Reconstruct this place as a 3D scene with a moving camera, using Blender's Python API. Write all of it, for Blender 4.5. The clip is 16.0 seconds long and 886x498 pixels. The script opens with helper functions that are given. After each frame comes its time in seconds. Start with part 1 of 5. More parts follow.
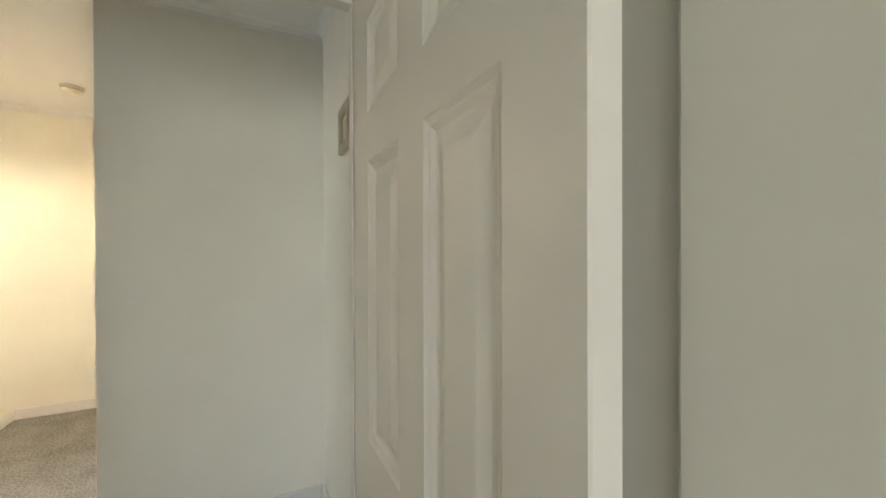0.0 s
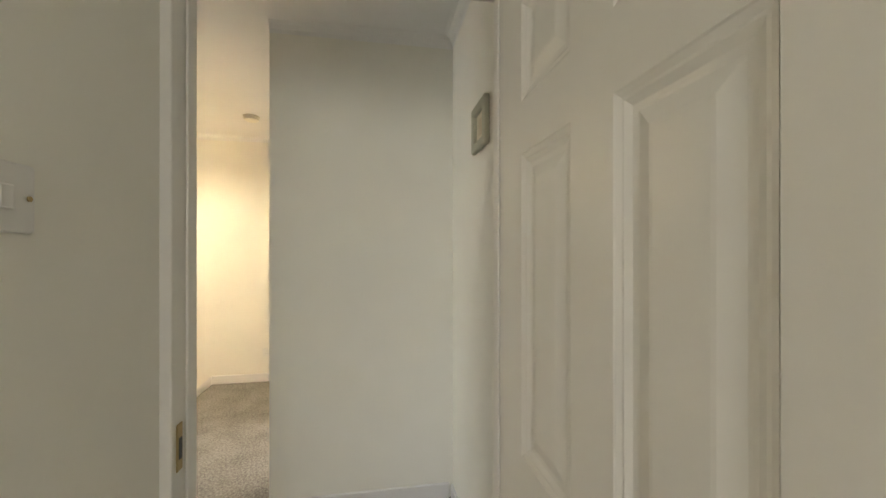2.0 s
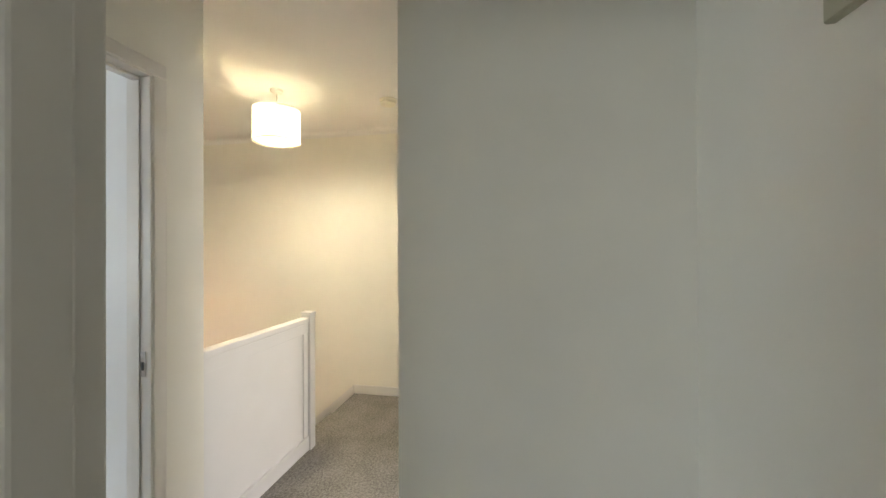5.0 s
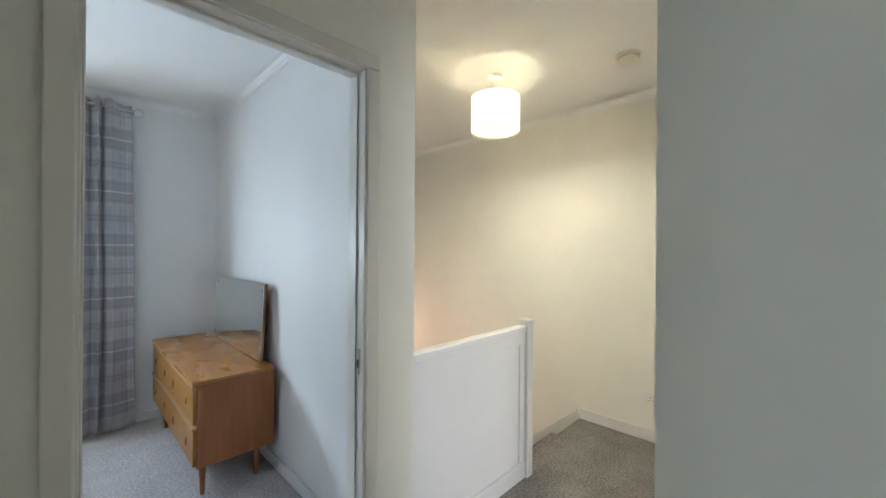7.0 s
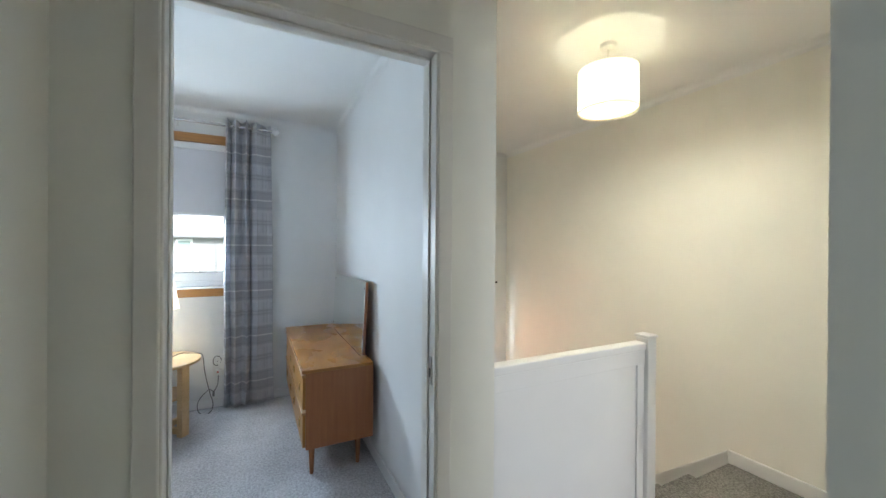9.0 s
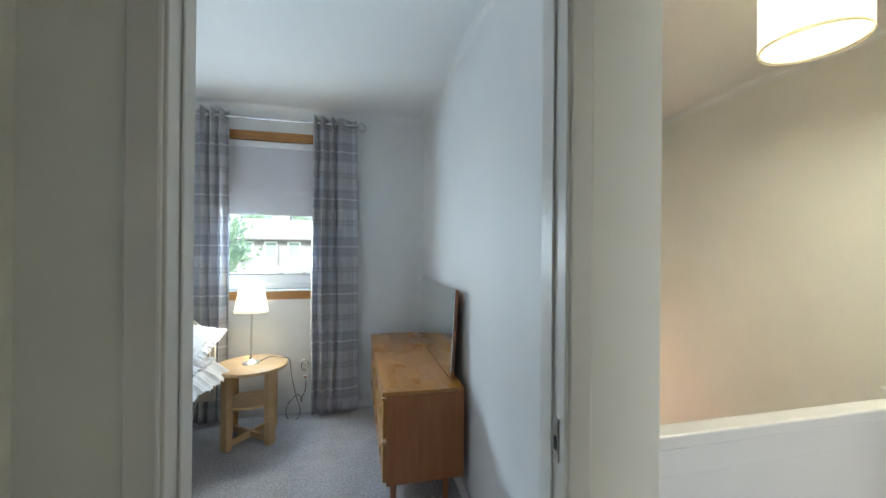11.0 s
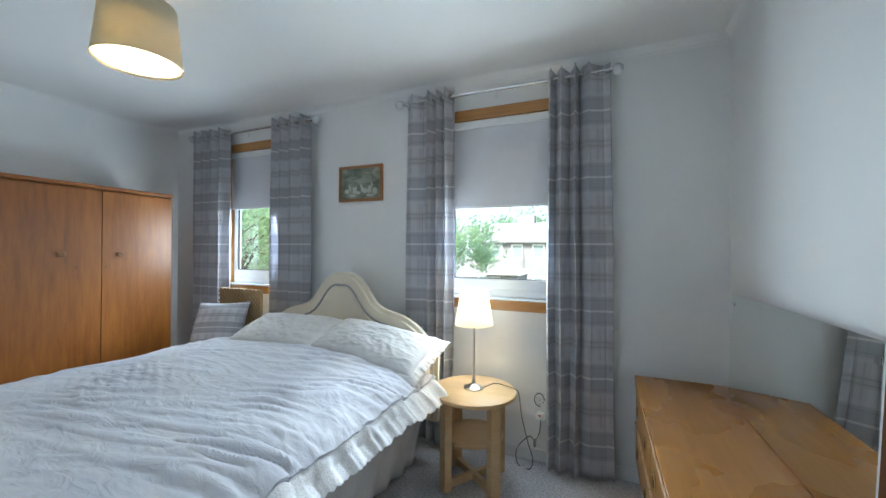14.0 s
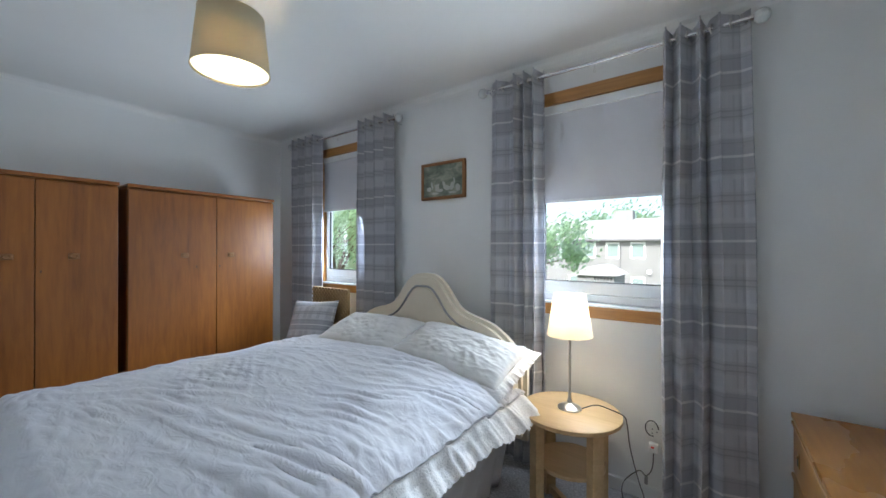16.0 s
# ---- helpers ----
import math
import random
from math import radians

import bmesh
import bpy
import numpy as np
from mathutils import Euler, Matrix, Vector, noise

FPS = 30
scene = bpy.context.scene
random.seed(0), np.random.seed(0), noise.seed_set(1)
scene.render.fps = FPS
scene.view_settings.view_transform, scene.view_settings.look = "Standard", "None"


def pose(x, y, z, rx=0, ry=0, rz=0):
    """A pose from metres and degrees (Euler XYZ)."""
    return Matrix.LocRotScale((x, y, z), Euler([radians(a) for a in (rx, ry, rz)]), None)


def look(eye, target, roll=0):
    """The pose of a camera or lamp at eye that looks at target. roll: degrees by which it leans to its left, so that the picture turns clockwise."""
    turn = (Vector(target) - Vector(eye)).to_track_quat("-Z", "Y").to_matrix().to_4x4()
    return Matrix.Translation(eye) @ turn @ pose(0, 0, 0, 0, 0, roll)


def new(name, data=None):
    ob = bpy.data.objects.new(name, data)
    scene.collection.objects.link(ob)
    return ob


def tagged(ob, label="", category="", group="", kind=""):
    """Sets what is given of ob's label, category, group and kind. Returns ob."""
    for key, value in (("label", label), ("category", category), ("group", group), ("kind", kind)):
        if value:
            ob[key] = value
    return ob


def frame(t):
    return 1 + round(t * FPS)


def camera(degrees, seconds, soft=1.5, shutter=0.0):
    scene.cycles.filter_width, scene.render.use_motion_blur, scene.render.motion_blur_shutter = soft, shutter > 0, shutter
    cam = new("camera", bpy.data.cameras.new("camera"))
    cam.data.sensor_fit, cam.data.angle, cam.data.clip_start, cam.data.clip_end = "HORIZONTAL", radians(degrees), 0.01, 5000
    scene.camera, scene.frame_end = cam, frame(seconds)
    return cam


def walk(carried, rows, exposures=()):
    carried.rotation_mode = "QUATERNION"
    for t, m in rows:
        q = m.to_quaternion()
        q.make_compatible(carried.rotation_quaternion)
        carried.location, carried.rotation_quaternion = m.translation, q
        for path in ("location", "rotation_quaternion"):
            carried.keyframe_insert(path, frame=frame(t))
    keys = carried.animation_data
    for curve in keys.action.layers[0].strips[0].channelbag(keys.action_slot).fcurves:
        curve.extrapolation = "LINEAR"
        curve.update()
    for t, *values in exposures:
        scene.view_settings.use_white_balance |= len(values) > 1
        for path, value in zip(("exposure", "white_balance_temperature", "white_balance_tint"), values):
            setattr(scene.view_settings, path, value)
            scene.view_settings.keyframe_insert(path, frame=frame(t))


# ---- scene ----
cam = camera(99.9, 16.0)
PATH = [
    (0, (-0.896, -0.045, 1.362), (0.89, -0.946, 1.352), -0.2),
    (0.5, (-0.898, -0.024, 1.36), (0.988, -0.689, 1.362), -0.0),
    (1, (-0.896, -0.01, 1.36), (1.039, -0.514, 1.361), -0.1),
    (1.5, (-0.864, -0.002, 1.36), (1.096, -0.402, 1.359), -0.1),
    (2, (-0.809, 0.023, 1.357), (1.162, -0.319, 1.359), -0.0),
    (2.5, (-0.729, 0.047, 1.359), (1.252, -0.226, 1.361), 0.1),
    (3, (-0.624, 0.085, 1.358), (1.365, -0.118, 1.363), 0.1),
    (3.2, (-0.579, 0.099, 1.36), (1.413, -0.077, 1.363), 0.0),
    (5.3, (0.042, 0.197, 1.364), (1.97, 0.728, 1.363), 0.1),
    (5.5, (0.105, 0.224, 1.366), (1.998, 0.867, 1.359), 0.3),
    (6, (0.218, 0.274, 1.365), (1.981, 1.219, 1.362), 0.3),
    (6.5, (0.28, 0.326, 1.362), (1.881, 1.524, 1.361), 0.4),
    (7, (0.341, 0.337, 1.356), (1.761, 1.745, 1.36), 0.4),
    (7.5, (0.408, 0.351, 1.365), (1.657, 1.913, 1.362), 0.3),
    (8, (0.469, 0.358, 1.358), (1.573, 2.026, 1.358), 0.3),
    (8.5, (0.528, 0.357, 1.353), (1.522, 2.093, 1.353), 0.3),
    (9, (0.567, 0.369, 1.358), (1.464, 2.157, 1.355), 0.4),
    (9.2, (0.579, 0.373, 1.358), (1.428, 2.184, 1.353), 0.4),
    (11.3, (0.694, 0.884, 1.353), (1.072, 2.848, 1.359), 0.5),
    (11.5, (0.709, 0.945, 1.351), (1.024, 2.92, 1.357), 0.5),
    (12, (0.713, 1.125, 1.354), (0.84, 3.121, 1.356), 0.4),
    (12.5, (0.702, 1.298, 1.353), (0.589, 3.295, 1.357), 0.4),
    (13, (0.7, 1.438, 1.343), (0.328, 3.403, 1.347), 0.3),
    (13.5, (0.675, 1.548, 1.333), (0.074, 3.456, 1.34), 0.3),
    (14, (0.631, 1.633, 1.33), (-0.15, 3.474, 1.339), 0.4),
    (14.5, (0.598, 1.688, 1.327), (-0.322, 3.464, 1.337), 0.3),
    (15, (0.563, 1.732, 1.319), (-0.463, 3.448, 1.334), 0.3),
    (15.5, (0.547, 1.766, 1.343), (-0.564, 3.429, 1.339), 0.1),
    (16, (0.545, 1.805, 1.333), (-0.634, 3.42, 1.336), 0.1),
]
walk(cam, [(t, look(eye, target, roll)) for t, eye, target, roll in PATH],
     exposures=[(0, 2.9, 7500, 13), (3.2, 2.88, 8100, 16), (5.5, 2.42, 6700, 12), (9, 2.34, 6000, 9), (12.5, 2.03, 6200, 6), (14.2, 2.08, 6150, 8), (16, 1.87, 6250, 12)])

# ---- world, sun, daylight fill lamps ----
world = bpy.data.worlds.new("World")
scene.world = world
world.use_nodes = True
wn = world.node_tree.nodes
sky = wn.new("ShaderNodeTexSky")
sky.sky_type = "NISHITA"
sky.sun_disc = False
sky.sun_elevation = radians(43)
sky.sun_rotation = radians(187)
sky.air_density, sky.dust_density = 1.0, 3.0
wn["Background"].inputs["Strength"].default_value = 0.115
world.node_tree.links.new(sky.outputs[0], wn["Background"].inputs[0])


def lamp(name, kind, m, energy, color, size=0.1, size_y=None):
    data = bpy.data.lights.new(name, kind)
    data.energy, data.color = energy, color
    if kind == "AREA":
        data.shape, data.size, data.size_y = "RECTANGLE", size, size_y or size
    elif kind == "POINT":
        data.shadow_soft_size = size
    elif kind == "SUN":
        data.angle = radians(size)
    ob = new(name, data)
    ob.matrix_world = m
    return ob


DAY = (0.755, 0.89, 1.0)
WARM = (1.0, 0.84, 0.58)
lamp("sun", "SUN", look((0, 0, 30), (1.0, 8.0, 22.5)), 1.5, (1.0, 0.97, 0.93), 14)
# area lamps added outside the bedroom windows, standing in for sky and bright ground
lamp("daylight_fill", "AREA", look((-0.6, 9.0, 4.6), (-0.9, 4.0, 1.3)), 340, DAY, 6.0, 1.6)
lamp("daylight_fill", "AREA", look((-0.6, 9.0, -1.6), (-0.9, 4.0, 1.3)), 45, DAY, 6.0, 1.6)
# added lamps at the inner wall face, standing in for soft light through the panes
for wx, power in ((0.0, 4.8), (-2.19, 4.2)):
    lamp("daylight_fill", "AREA", look((wx, 4.03, 1.38), (wx - 0.12, 3.0, 1.22)), power, DAY, 0.62, 0.46)
# likewise in the stair window and in assumed, unseen windows of two rooms
lamp("daylight_fill", "AREA", look((-4.15, 0.6, 1.5), (0, 0.2, 1.2)), 4.4, (0.83, 0.905, 1.0), 1.15, 1.15)
lamp("daylight_fill", "AREA", look((2.2, -2.45, 1.5), (2.0, 1.5, 0.9)), 7.5, (0.88, 0.91, 1.0), 1.15, 1.15)
lamp("daylight_fill", "AREA", look((2.5, 4.18, 0.3), (2.6, 2.0, 0.2)), 16, DAY, 0.8, 1.1)
# bulbs
lamp("bulb_light", "POINT", pose(2.33, 1.83, 2.19), 3.3, (1.0, 0.91, 0.64), 0.02)
# extra area lamp below the diffuser, added to brighten the landing walls
lamp("diffuser_fill", "AREA", look((2.33, 1.83, 2.128), (2.331, 1.83, 0)), 3.1, (1.0, 0.92, 0.70), 0.26, 0.26)
lamp("bulb_light", "POINT", pose(-1.2, 2.59, 2.215), 3.7, (1.0, 0.92, 0.75), 0.012)
lamp("bulb_light", "POINT", pose(-0.05, 3.71, 1.0), 1.25, WARM, 0.025)


# ---- materials ----
def material(name, color, rough=0.6, metal=0.0):
    m = bpy.data.materials.new(name)
    m.use_nodes = True
    b = m.node_tree.nodes["Principled BSDF"]
    b.inputs["Base Color"].default_value = (*color, 1)
    b.inputs["Roughness"].default_value = rough
    b.inputs["Metallic"].default_value = metal
    return m, m.node_tree, b


def node(tree, kind, **values):
    n = tree.nodes.new(kind)
    for key, value in values.items():
        n.inputs[key.replace("_", " ")].default_value = value
    return n


def coords(tree, scale=(1, 1, 1), source="Object"):
    c = tree.nodes.new("ShaderNodeTexCoord")
    mp = tree.nodes.new("ShaderNodeMapping")
    mp.inputs["Scale"].default_value = scale
    tree.links.new(c.outputs[source], mp.inputs[0])
    return mp.outputs[0]


def noise_tex(tree, vec, scale, detail=4.0, rough=0.55, distortion=0.0):
    n = node(tree, "ShaderNodeTexNoise", Scale=scale, Detail=detail, Roughness=rough, Distortion=distortion)
    tree.links.new(vec, n.inputs["Vector"])
    return n.outputs["Fac"]


def ramp(tree, fac, stops):
    r = tree.nodes.new("ShaderNodeValToRGB")
    e = r.color_ramp.elements
    while len(e) < len(stops):
        e.new(0.5)
    for el, (p, c) in zip(e, stops):
        el.position, el.color = p, (*c, 1)
    tree.links.new(fac, r.inputs[0])
    return r.outputs[0]


def bump(tree, b, height, strength, distance):
    n = node(tree, "ShaderNodeBump", Strength=strength, Distance=distance)
    tree.links.new(height, n.inputs["Height"])
    tree.links.new(n.outputs[0], b.inputs["Normal"])


def math_node(tree, op, a, c=None, d=None):
    n = tree.nodes.new("ShaderNodeMath")
    n.operation = op
    for i, v in enumerate((a, c, d)):
        if v is None:
            continue
        if isinstance(v, (int, float)):
            n.inputs[i].default_value = v
        else:
            tree.links.new(v, n.inputs[i])
    return n.outputs[0]


def mixed(tree, fac, a, c, mode="MIX"):
    n = tree.nodes.new("ShaderNodeMix")
    n.data_type, n.blend_type = "RGBA", mode
    for i, v in ((0, fac), (6, a), (7, c)):
        if isinstance(v, (int, float)):
            n.inputs[i].default_value = v
        elif isinstance(v, tuple):
            n.inputs[i].default_value = (*v, 1)
        else:
            tree.links.new(v, n.inputs[i])
    return n.outputs[2]


def paint(name, color, rough=0.6, blotch=0.05, grain=140.0, strength=0.12):
    """Rolled wall paint: faint large blotches, fine roller stipple."""
    m, t, b = material(name, color, rough)
    v = coords(t)
    big = noise_tex(t, v, 1.3, 3)
    lo = tuple(c * (1 - blotch) for c in color)
    hi = tuple(min(1, c * (1 + blotch * 0.6)) for c in color)
    t.links.new(ramp(t, big, [(0.3, lo), (0.7, hi)]), b.inputs["Base Color"])
    h = math_node(t, "ADD", noise_tex(t, v, grain, 2), math_node(t, "MULTIPLY", noise_tex(t, v, 9, 2), 2.0))
    bump(t, b, h, strength, 0.002)
    return m


def gloss_paint(name, color, rough=0.32):
    """Brushed gloss paint on woodwork."""
    m, t, b = material(name, color, rough)
    v = coords(t, (60, 60, 3))
    h = noise_tex(t, v, 1.0, 3)
    lo = tuple(c * 0.95 for c in color)
    t.links.new(ramp(t, noise_tex(t, coords(t), 2.1, 3), [(0.3, lo), (0.7, color)]), b.inputs["Base Color"])
    bump(t, b, h, 0.06, 0.002)
    return m


def wood(name, dark, light, stretch, rough=0.35, scale=1.0, ring=3.0, fig=1.0):
    """Veneer or solid wood; stretch gives the grain's direction (small along it)."""
    m, t, b = material(name, light, rough)
    v = coords(t, tuple(s * scale for s in stretch))
    fine = noise_tex(t, v, 9.0, 7, 0.6, 0.2)
    broad = noise_tex(t, v, 1.1, 3, 0.5, 0.8)
    lines = math_node(t, "FRACT", math_node(t, "MULTIPLY", broad, ring * 3))
    lines = math_node(t, "ABSOLUTE", math_node(t, "SUBTRACT", lines, 0.5))
    f = math_node(t, "ADD", math_node(t, "MULTIPLY", fine, 0.55 * fig), math_node(t, "MULTIPLY", lines, 0.12 * fig))
    f = math_node(t, "ADD", f, math_node(t, "MULTIPLY", broad, 0.55))
    mean = 0.275 + 0.315 * fig
    col = ramp(t, f, [(mean - 0.22 * fig - 0.04, dark), (mean + 0.22 * fig + 0.06, light)])
    big = noise_tex(t, coords(t), 1.8, 2)
    t.links.new(mixed(t, 0.3, col, ramp(t, big, [(0.3, (0.7, 0.66, 0.62)), (0.7, (1, 1, 1))]), "MULTIPLY"), b.inputs["Base Color"])
    r = math_node(t, "MULTIPLY_ADD", fine, 0.18, rough - 0.06)
    t.links.new(r, b.inputs["Roughness"])
    bump(t, b, fine, 0.05, 0.001)
    return m


def worn_veneer(name, dark, light, worn, stretch, rough):
    """Straight fine-grained veneer whose polish is worn paler in patches."""
    m, t, b = material(name, light, rough)
    fine = noise_tex(t, coords(t, stretch), 6.0, 3, 0.5, 0.2)
    broad = noise_tex(t, coords(t, tuple(q * 0.25 for q in stretch)), 6.0, 4, 0.5, 0.5)
    f = math_node(t, "ADD", math_node(t, "MULTIPLY", fine, 0.85), math_node(t, "MULTIPLY", broad, 0.15))
    col = ramp(t, f, [(0.25, dark), (0.75, light)])
    patch = noise_tex(t, coords(t, (2.2, 1.4, 2.0)), 1.6, 3, 0.5, 0.2)
    col = mixed(t, ramp(t, patch, [(0.25, (0, 0, 0)), (0.8, (0.2, 0.2, 0.2))]), col, worn)
    t.links.new(mixed(t, 0.15, col, ramp(t, fine, [(0.3, (0.75, 0.73, 0.7)), (0.7, (1.0, 1.0, 1.0))]), "MULTIPLY"), b.inputs["Base Color"])
    t.links.new(math_node(t, "MULTIPLY_ADD", patch, 0.16, rough - 0.07), b.inputs["Roughness"])
    bump(t, b, fine, 0.04, 0.001)
    return m


def carpet(name, a, c):
    m, t, b = material(name, a, 0.95)
    v = coords(t)
    tuft = t.nodes.new("ShaderNodeTexVoronoi")
    tuft.inputs["Scale"].default_value = 210
    t.links.new(v, tuft.inputs["Vector"])
    speck = noise_tex(t, v, 75, 4, 0.75)
    patch = noise_tex(t, v, 5, 3)
    f = math_node(t, "ADD", math_node(t, "MULTIPLY", speck, 0.8), math_node(t, "MULTIPLY", patch, 0.2))
    t.links.new(ramp(t, f, [(0.38, a), (0.62, c)]), b.inputs["Base Color"])
    h = math_node(t, "SUBTRACT", noise_tex(t, v, 70, 3), math_node(t, "MULTIPLY", tuft.outputs["Distance"], 0.6))
    bump(t, b, h, 0.7, 0.006)
    return m


def fabric(name, a, c, weave=700.0, rough=0.9, crease=0.0):
    m, t, b = material(name, a, rough)
    v = coords(t)
    f = noise_tex(t, v, 3.0, 4)
    t.links.new(ramp(t, f, [(0.35, a), (0.65, c)]), b.inputs["Base Color"])
    h = noise_tex(t, v, weave, 2)
    if crease:
        cr = noise_tex(t, coords(t, (1, 1.7, 1)), 11, 6, 0.55, 0.8)
        h = math_node(t, "ADD", math_node(t, "MULTIPLY", h, 0.05), math_node(t, "ADD", cr, math_node(t, "MULTIPLY", noise_tex(t, coords(t, (0.7, 2.2, 1)), 30, 4, 0.6, 0.6), 0.12)))
        bump(t, b, h, crease, 0.02)
    else:
        bump(t, b, h, 0.15, 0.001)
    b.inputs["Sheen Weight"].default_value = 0.1
    return m


def translucent(m, amount, color):
    """Thin cloth or paper that lets light through."""
    t = m.node_tree
    b = t.nodes["Principled BSDF"]
    tr = node(t, "ShaderNodeBsdfTranslucent", Color=(*color, 1))
    mix = t.nodes.new("ShaderNodeMixShader")
    mix.inputs[0].default_value = amount
    t.links.new(b.outputs[0], mix.inputs[1])
    t.links.new(tr.outputs[0], mix.inputs[2])
    t.links.new(mix.outputs[0], t.nodes["Material Output"].inputs[0])
    return m


def plaid(name, source="UV", scale=1.0):
    """Grey checked wool: pale and dark bands both ways, fine twill grain."""
    m, t, b = material(name, (0.3, 0.3, 0.32), 0.92)
    c = t.nodes.new("ShaderNodeTexCoord")
    sep = t.nodes.new("ShaderNodeSeparateXYZ")
    t.links.new(c.outputs[source], sep.inputs[0])

    def band(axis, period, centre, width):
        x = math_node(t, "MULTIPLY", sep.outputs[axis], scale / period)
        x = math_node(t, "FRACT", math_node(t, "ADD", x, 0.5 - centre))
        x = math_node(t, "ABSOLUTE", math_node(t, "SUBTRACT", x, 0.5))
        n = t.nodes.new("ShaderNodeMapRange")
        n.interpolation_type = "SMOOTHSTEP"
        n.inputs["From Min"].default_value = width / period / 2 + 0.006
        n.inputs["From Max"].default_value = width / period / 2 - 0.006
        t.links.new(x, n.inputs["Value"])
        return n.outputs[0]

    col = (0.67, 0.66, 0.68)
    p = 0.388
    for axis, k in ((0, 0.55), (1, 1.0)):
        col = mixed(t, math_node(t, "MULTIPLY", band(axis, p, 0.0, 0.175), 0.7 * k), col, (0.39, 0.385, 0.415))
        for ctr, w, tone, kk in ((0.0, 0.012, (0.86, 0.84, 0.82), 0.95), (0.24, 0.026, (0.68, 0.67, 0.68), 0.6), (0.76, 0.026, (0.68, 0.67, 0.68), 0.6),
                                 (0.16, 0.005, (0.16, 0.16, 0.18), 0.4), (0.84, 0.005, (0.16, 0.16, 0.18), 0.4),
                                 (0.46, 0.007, (0.17, 0.17, 0.19), 0.6), (0.53, 0.007, (0.17, 0.17, 0.19), 0.6), (0.495, 0.06, (0.40, 0.39, 0.41), 0.4)):
            col = mixed(t, math_node(t, "MULTIPLY", band(axis, p, ctr, w), kk * k), col, tone)
    grain = noise_tex(t, coords(t, (1, 1, 1), source), 420 * scale, 3, 0.7)
    col = mixed(t, 0.5, col, ramp(t, grain, [(0.3, (0.6, 0.6, 0.6)), (0.7, (1.25, 1.25, 1.25))]), "MULTIPLY")
    t.links.new(col, b.inputs["Base Color"])
    bump(t, b, grain, 0.3, 0.001)
    b.inputs["Sheen Weight"].default_value = 0.15
    return m


M_WALL = paint("bedroom_wall_paint", (0.82, 0.82, 0.81))
M_CREAM = paint("landing_wall_paint", (0.86, 0.845, 0.775))
M_CEIL = paint("ceiling_paint", (0.84, 0.84, 0.825), 0.8, 0.03, 90, 0.2)
M_GLOSS = gloss_paint("white_gloss", (0.80, 0.795, 0.785))
M_JAMB = gloss_paint("cream_gloss", (0.82, 0.795, 0.75), 0.4)
M_DOOR = gloss_paint("door_gloss", (0.84, 0.815, 0.76), 0.38)
M_UPVC = material("white_plastic_frame", (0.84, 0.85, 0.86), 0.25)[0]
M_PLASTIC = material("white_plastic", (0.80, 0.79, 0.76), 0.35)[0]
M_CREAM_PLASTIC = material("cream_plastic", (0.84, 0.81, 0.70), 0.4)[0]
M_DARK = material("dark_rubber", (0.03, 0.03, 0.03), 0.5)[0]
M_RED = material("red_plastic", (0.55, 0.05, 0.03), 0.4)[0]
M_CARPET = carpet("bedroom_carpet", (0.31, 0.305, 0.32), (0.62, 0.61, 0.63))
M_CARPET2 = carpet("landing_carpet", (0.12, 0.112, 0.103), (0.36, 0.34, 0.315))
M_TEAK = wood("teak_veneer", (0.32, 0.135, 0.026), (0.48, 0.23, 0.050), (7, 7, 0.45), 0.33)
M_TEAK_TOP = worn_veneer("teak_top", (0.34, 0.140, 0.029), (0.43, 0.192, 0.044), (0.45, 0.215, 0.055), (8, 0.5, 8), 0.27)
M_TEAK_END = worn_veneer("teak_end_panel", (0.26, 0.088, 0.028), (0.35, 0.130, 0.045), (0.36, 0.140, 0.050), (8, 8, 0.5), 0.36)
M_WARD = wood("teak_wardrobe", (0.165, 0.046, 0.007), (0.40, 0.142, 0.022), (5, 4.0, 0.45), 0.36, 1.0, 4.0, 1.2)
M_PINE = wood("varnished_window_wood", (0.33, 0.14, 0.035), (0.60, 0.31, 0.09), (0.6, 9, 9), 0.3)
M_BEECH = wood("beech_veneer", (0.54, 0.35, 0.165), (0.74, 0.53, 0.29), (0.8, 8, 8), 0.36)
M_FRAME = wood("picture_frame_wood", (0.22, 0.09, 0.028), (0.42, 0.19, 0.065), (3, 9, 9), 0.4)
M_STEEL = material("brushed_nickel", (0.62, 0.60, 0.57), 0.28, 1.0)[0]
M_CHROME = material("chrome", (0.75, 0.75, 0.76), 0.12, 1.0)[0]
M_BRASS = material("aged_brass", (0.45, 0.33, 0.16), 0.35, 1.0)[0]
M_PULL_BRASS = material("polished_brass", (0.78, 0.60, 0.30), 0.25, 1.0)[0]
M_MIRROR = material("mirror_glass", (0.86, 0.90, 0.88), 0.015, 1.0)[0]
M_PLAID = translucent(plaid("grey_checked_curtain"), 0.24, (0.66, 0.68, 0.74))
M_PLAID2 = plaid("grey_checked_cushion", "Object", 2.0)
M_SHEET = fabric("white_cotton", (0.60, 0.60, 0.65), (0.66, 0.66, 0.70), 500, 0.85, 0.45)
M_PILLOW = fabric("pale_cotton", (0.68, 0.66, 0.64), (0.76, 0.74, 0.73), 500, 0.85, 0.14)
M_LACE = fabric("cream_lace", (0.70, 0.69, 0.68), (0.80, 0.79, 0.78), 130, 0.9, 0.5)
M_VALANCE = fabric("valance_cotton", (0.66, 0.65, 0.66), (0.74, 0.73, 0.74), 600, 0.85)
M_CREAM_FAB = fabric("cream_upholstery", (0.68, 0.60, 0.47), (0.75, 0.67, 0.54), 450)
M_PIPING = fabric("grey_piping", (0.30, 0.29, 0.29), (0.36, 0.35, 0.35), 450)
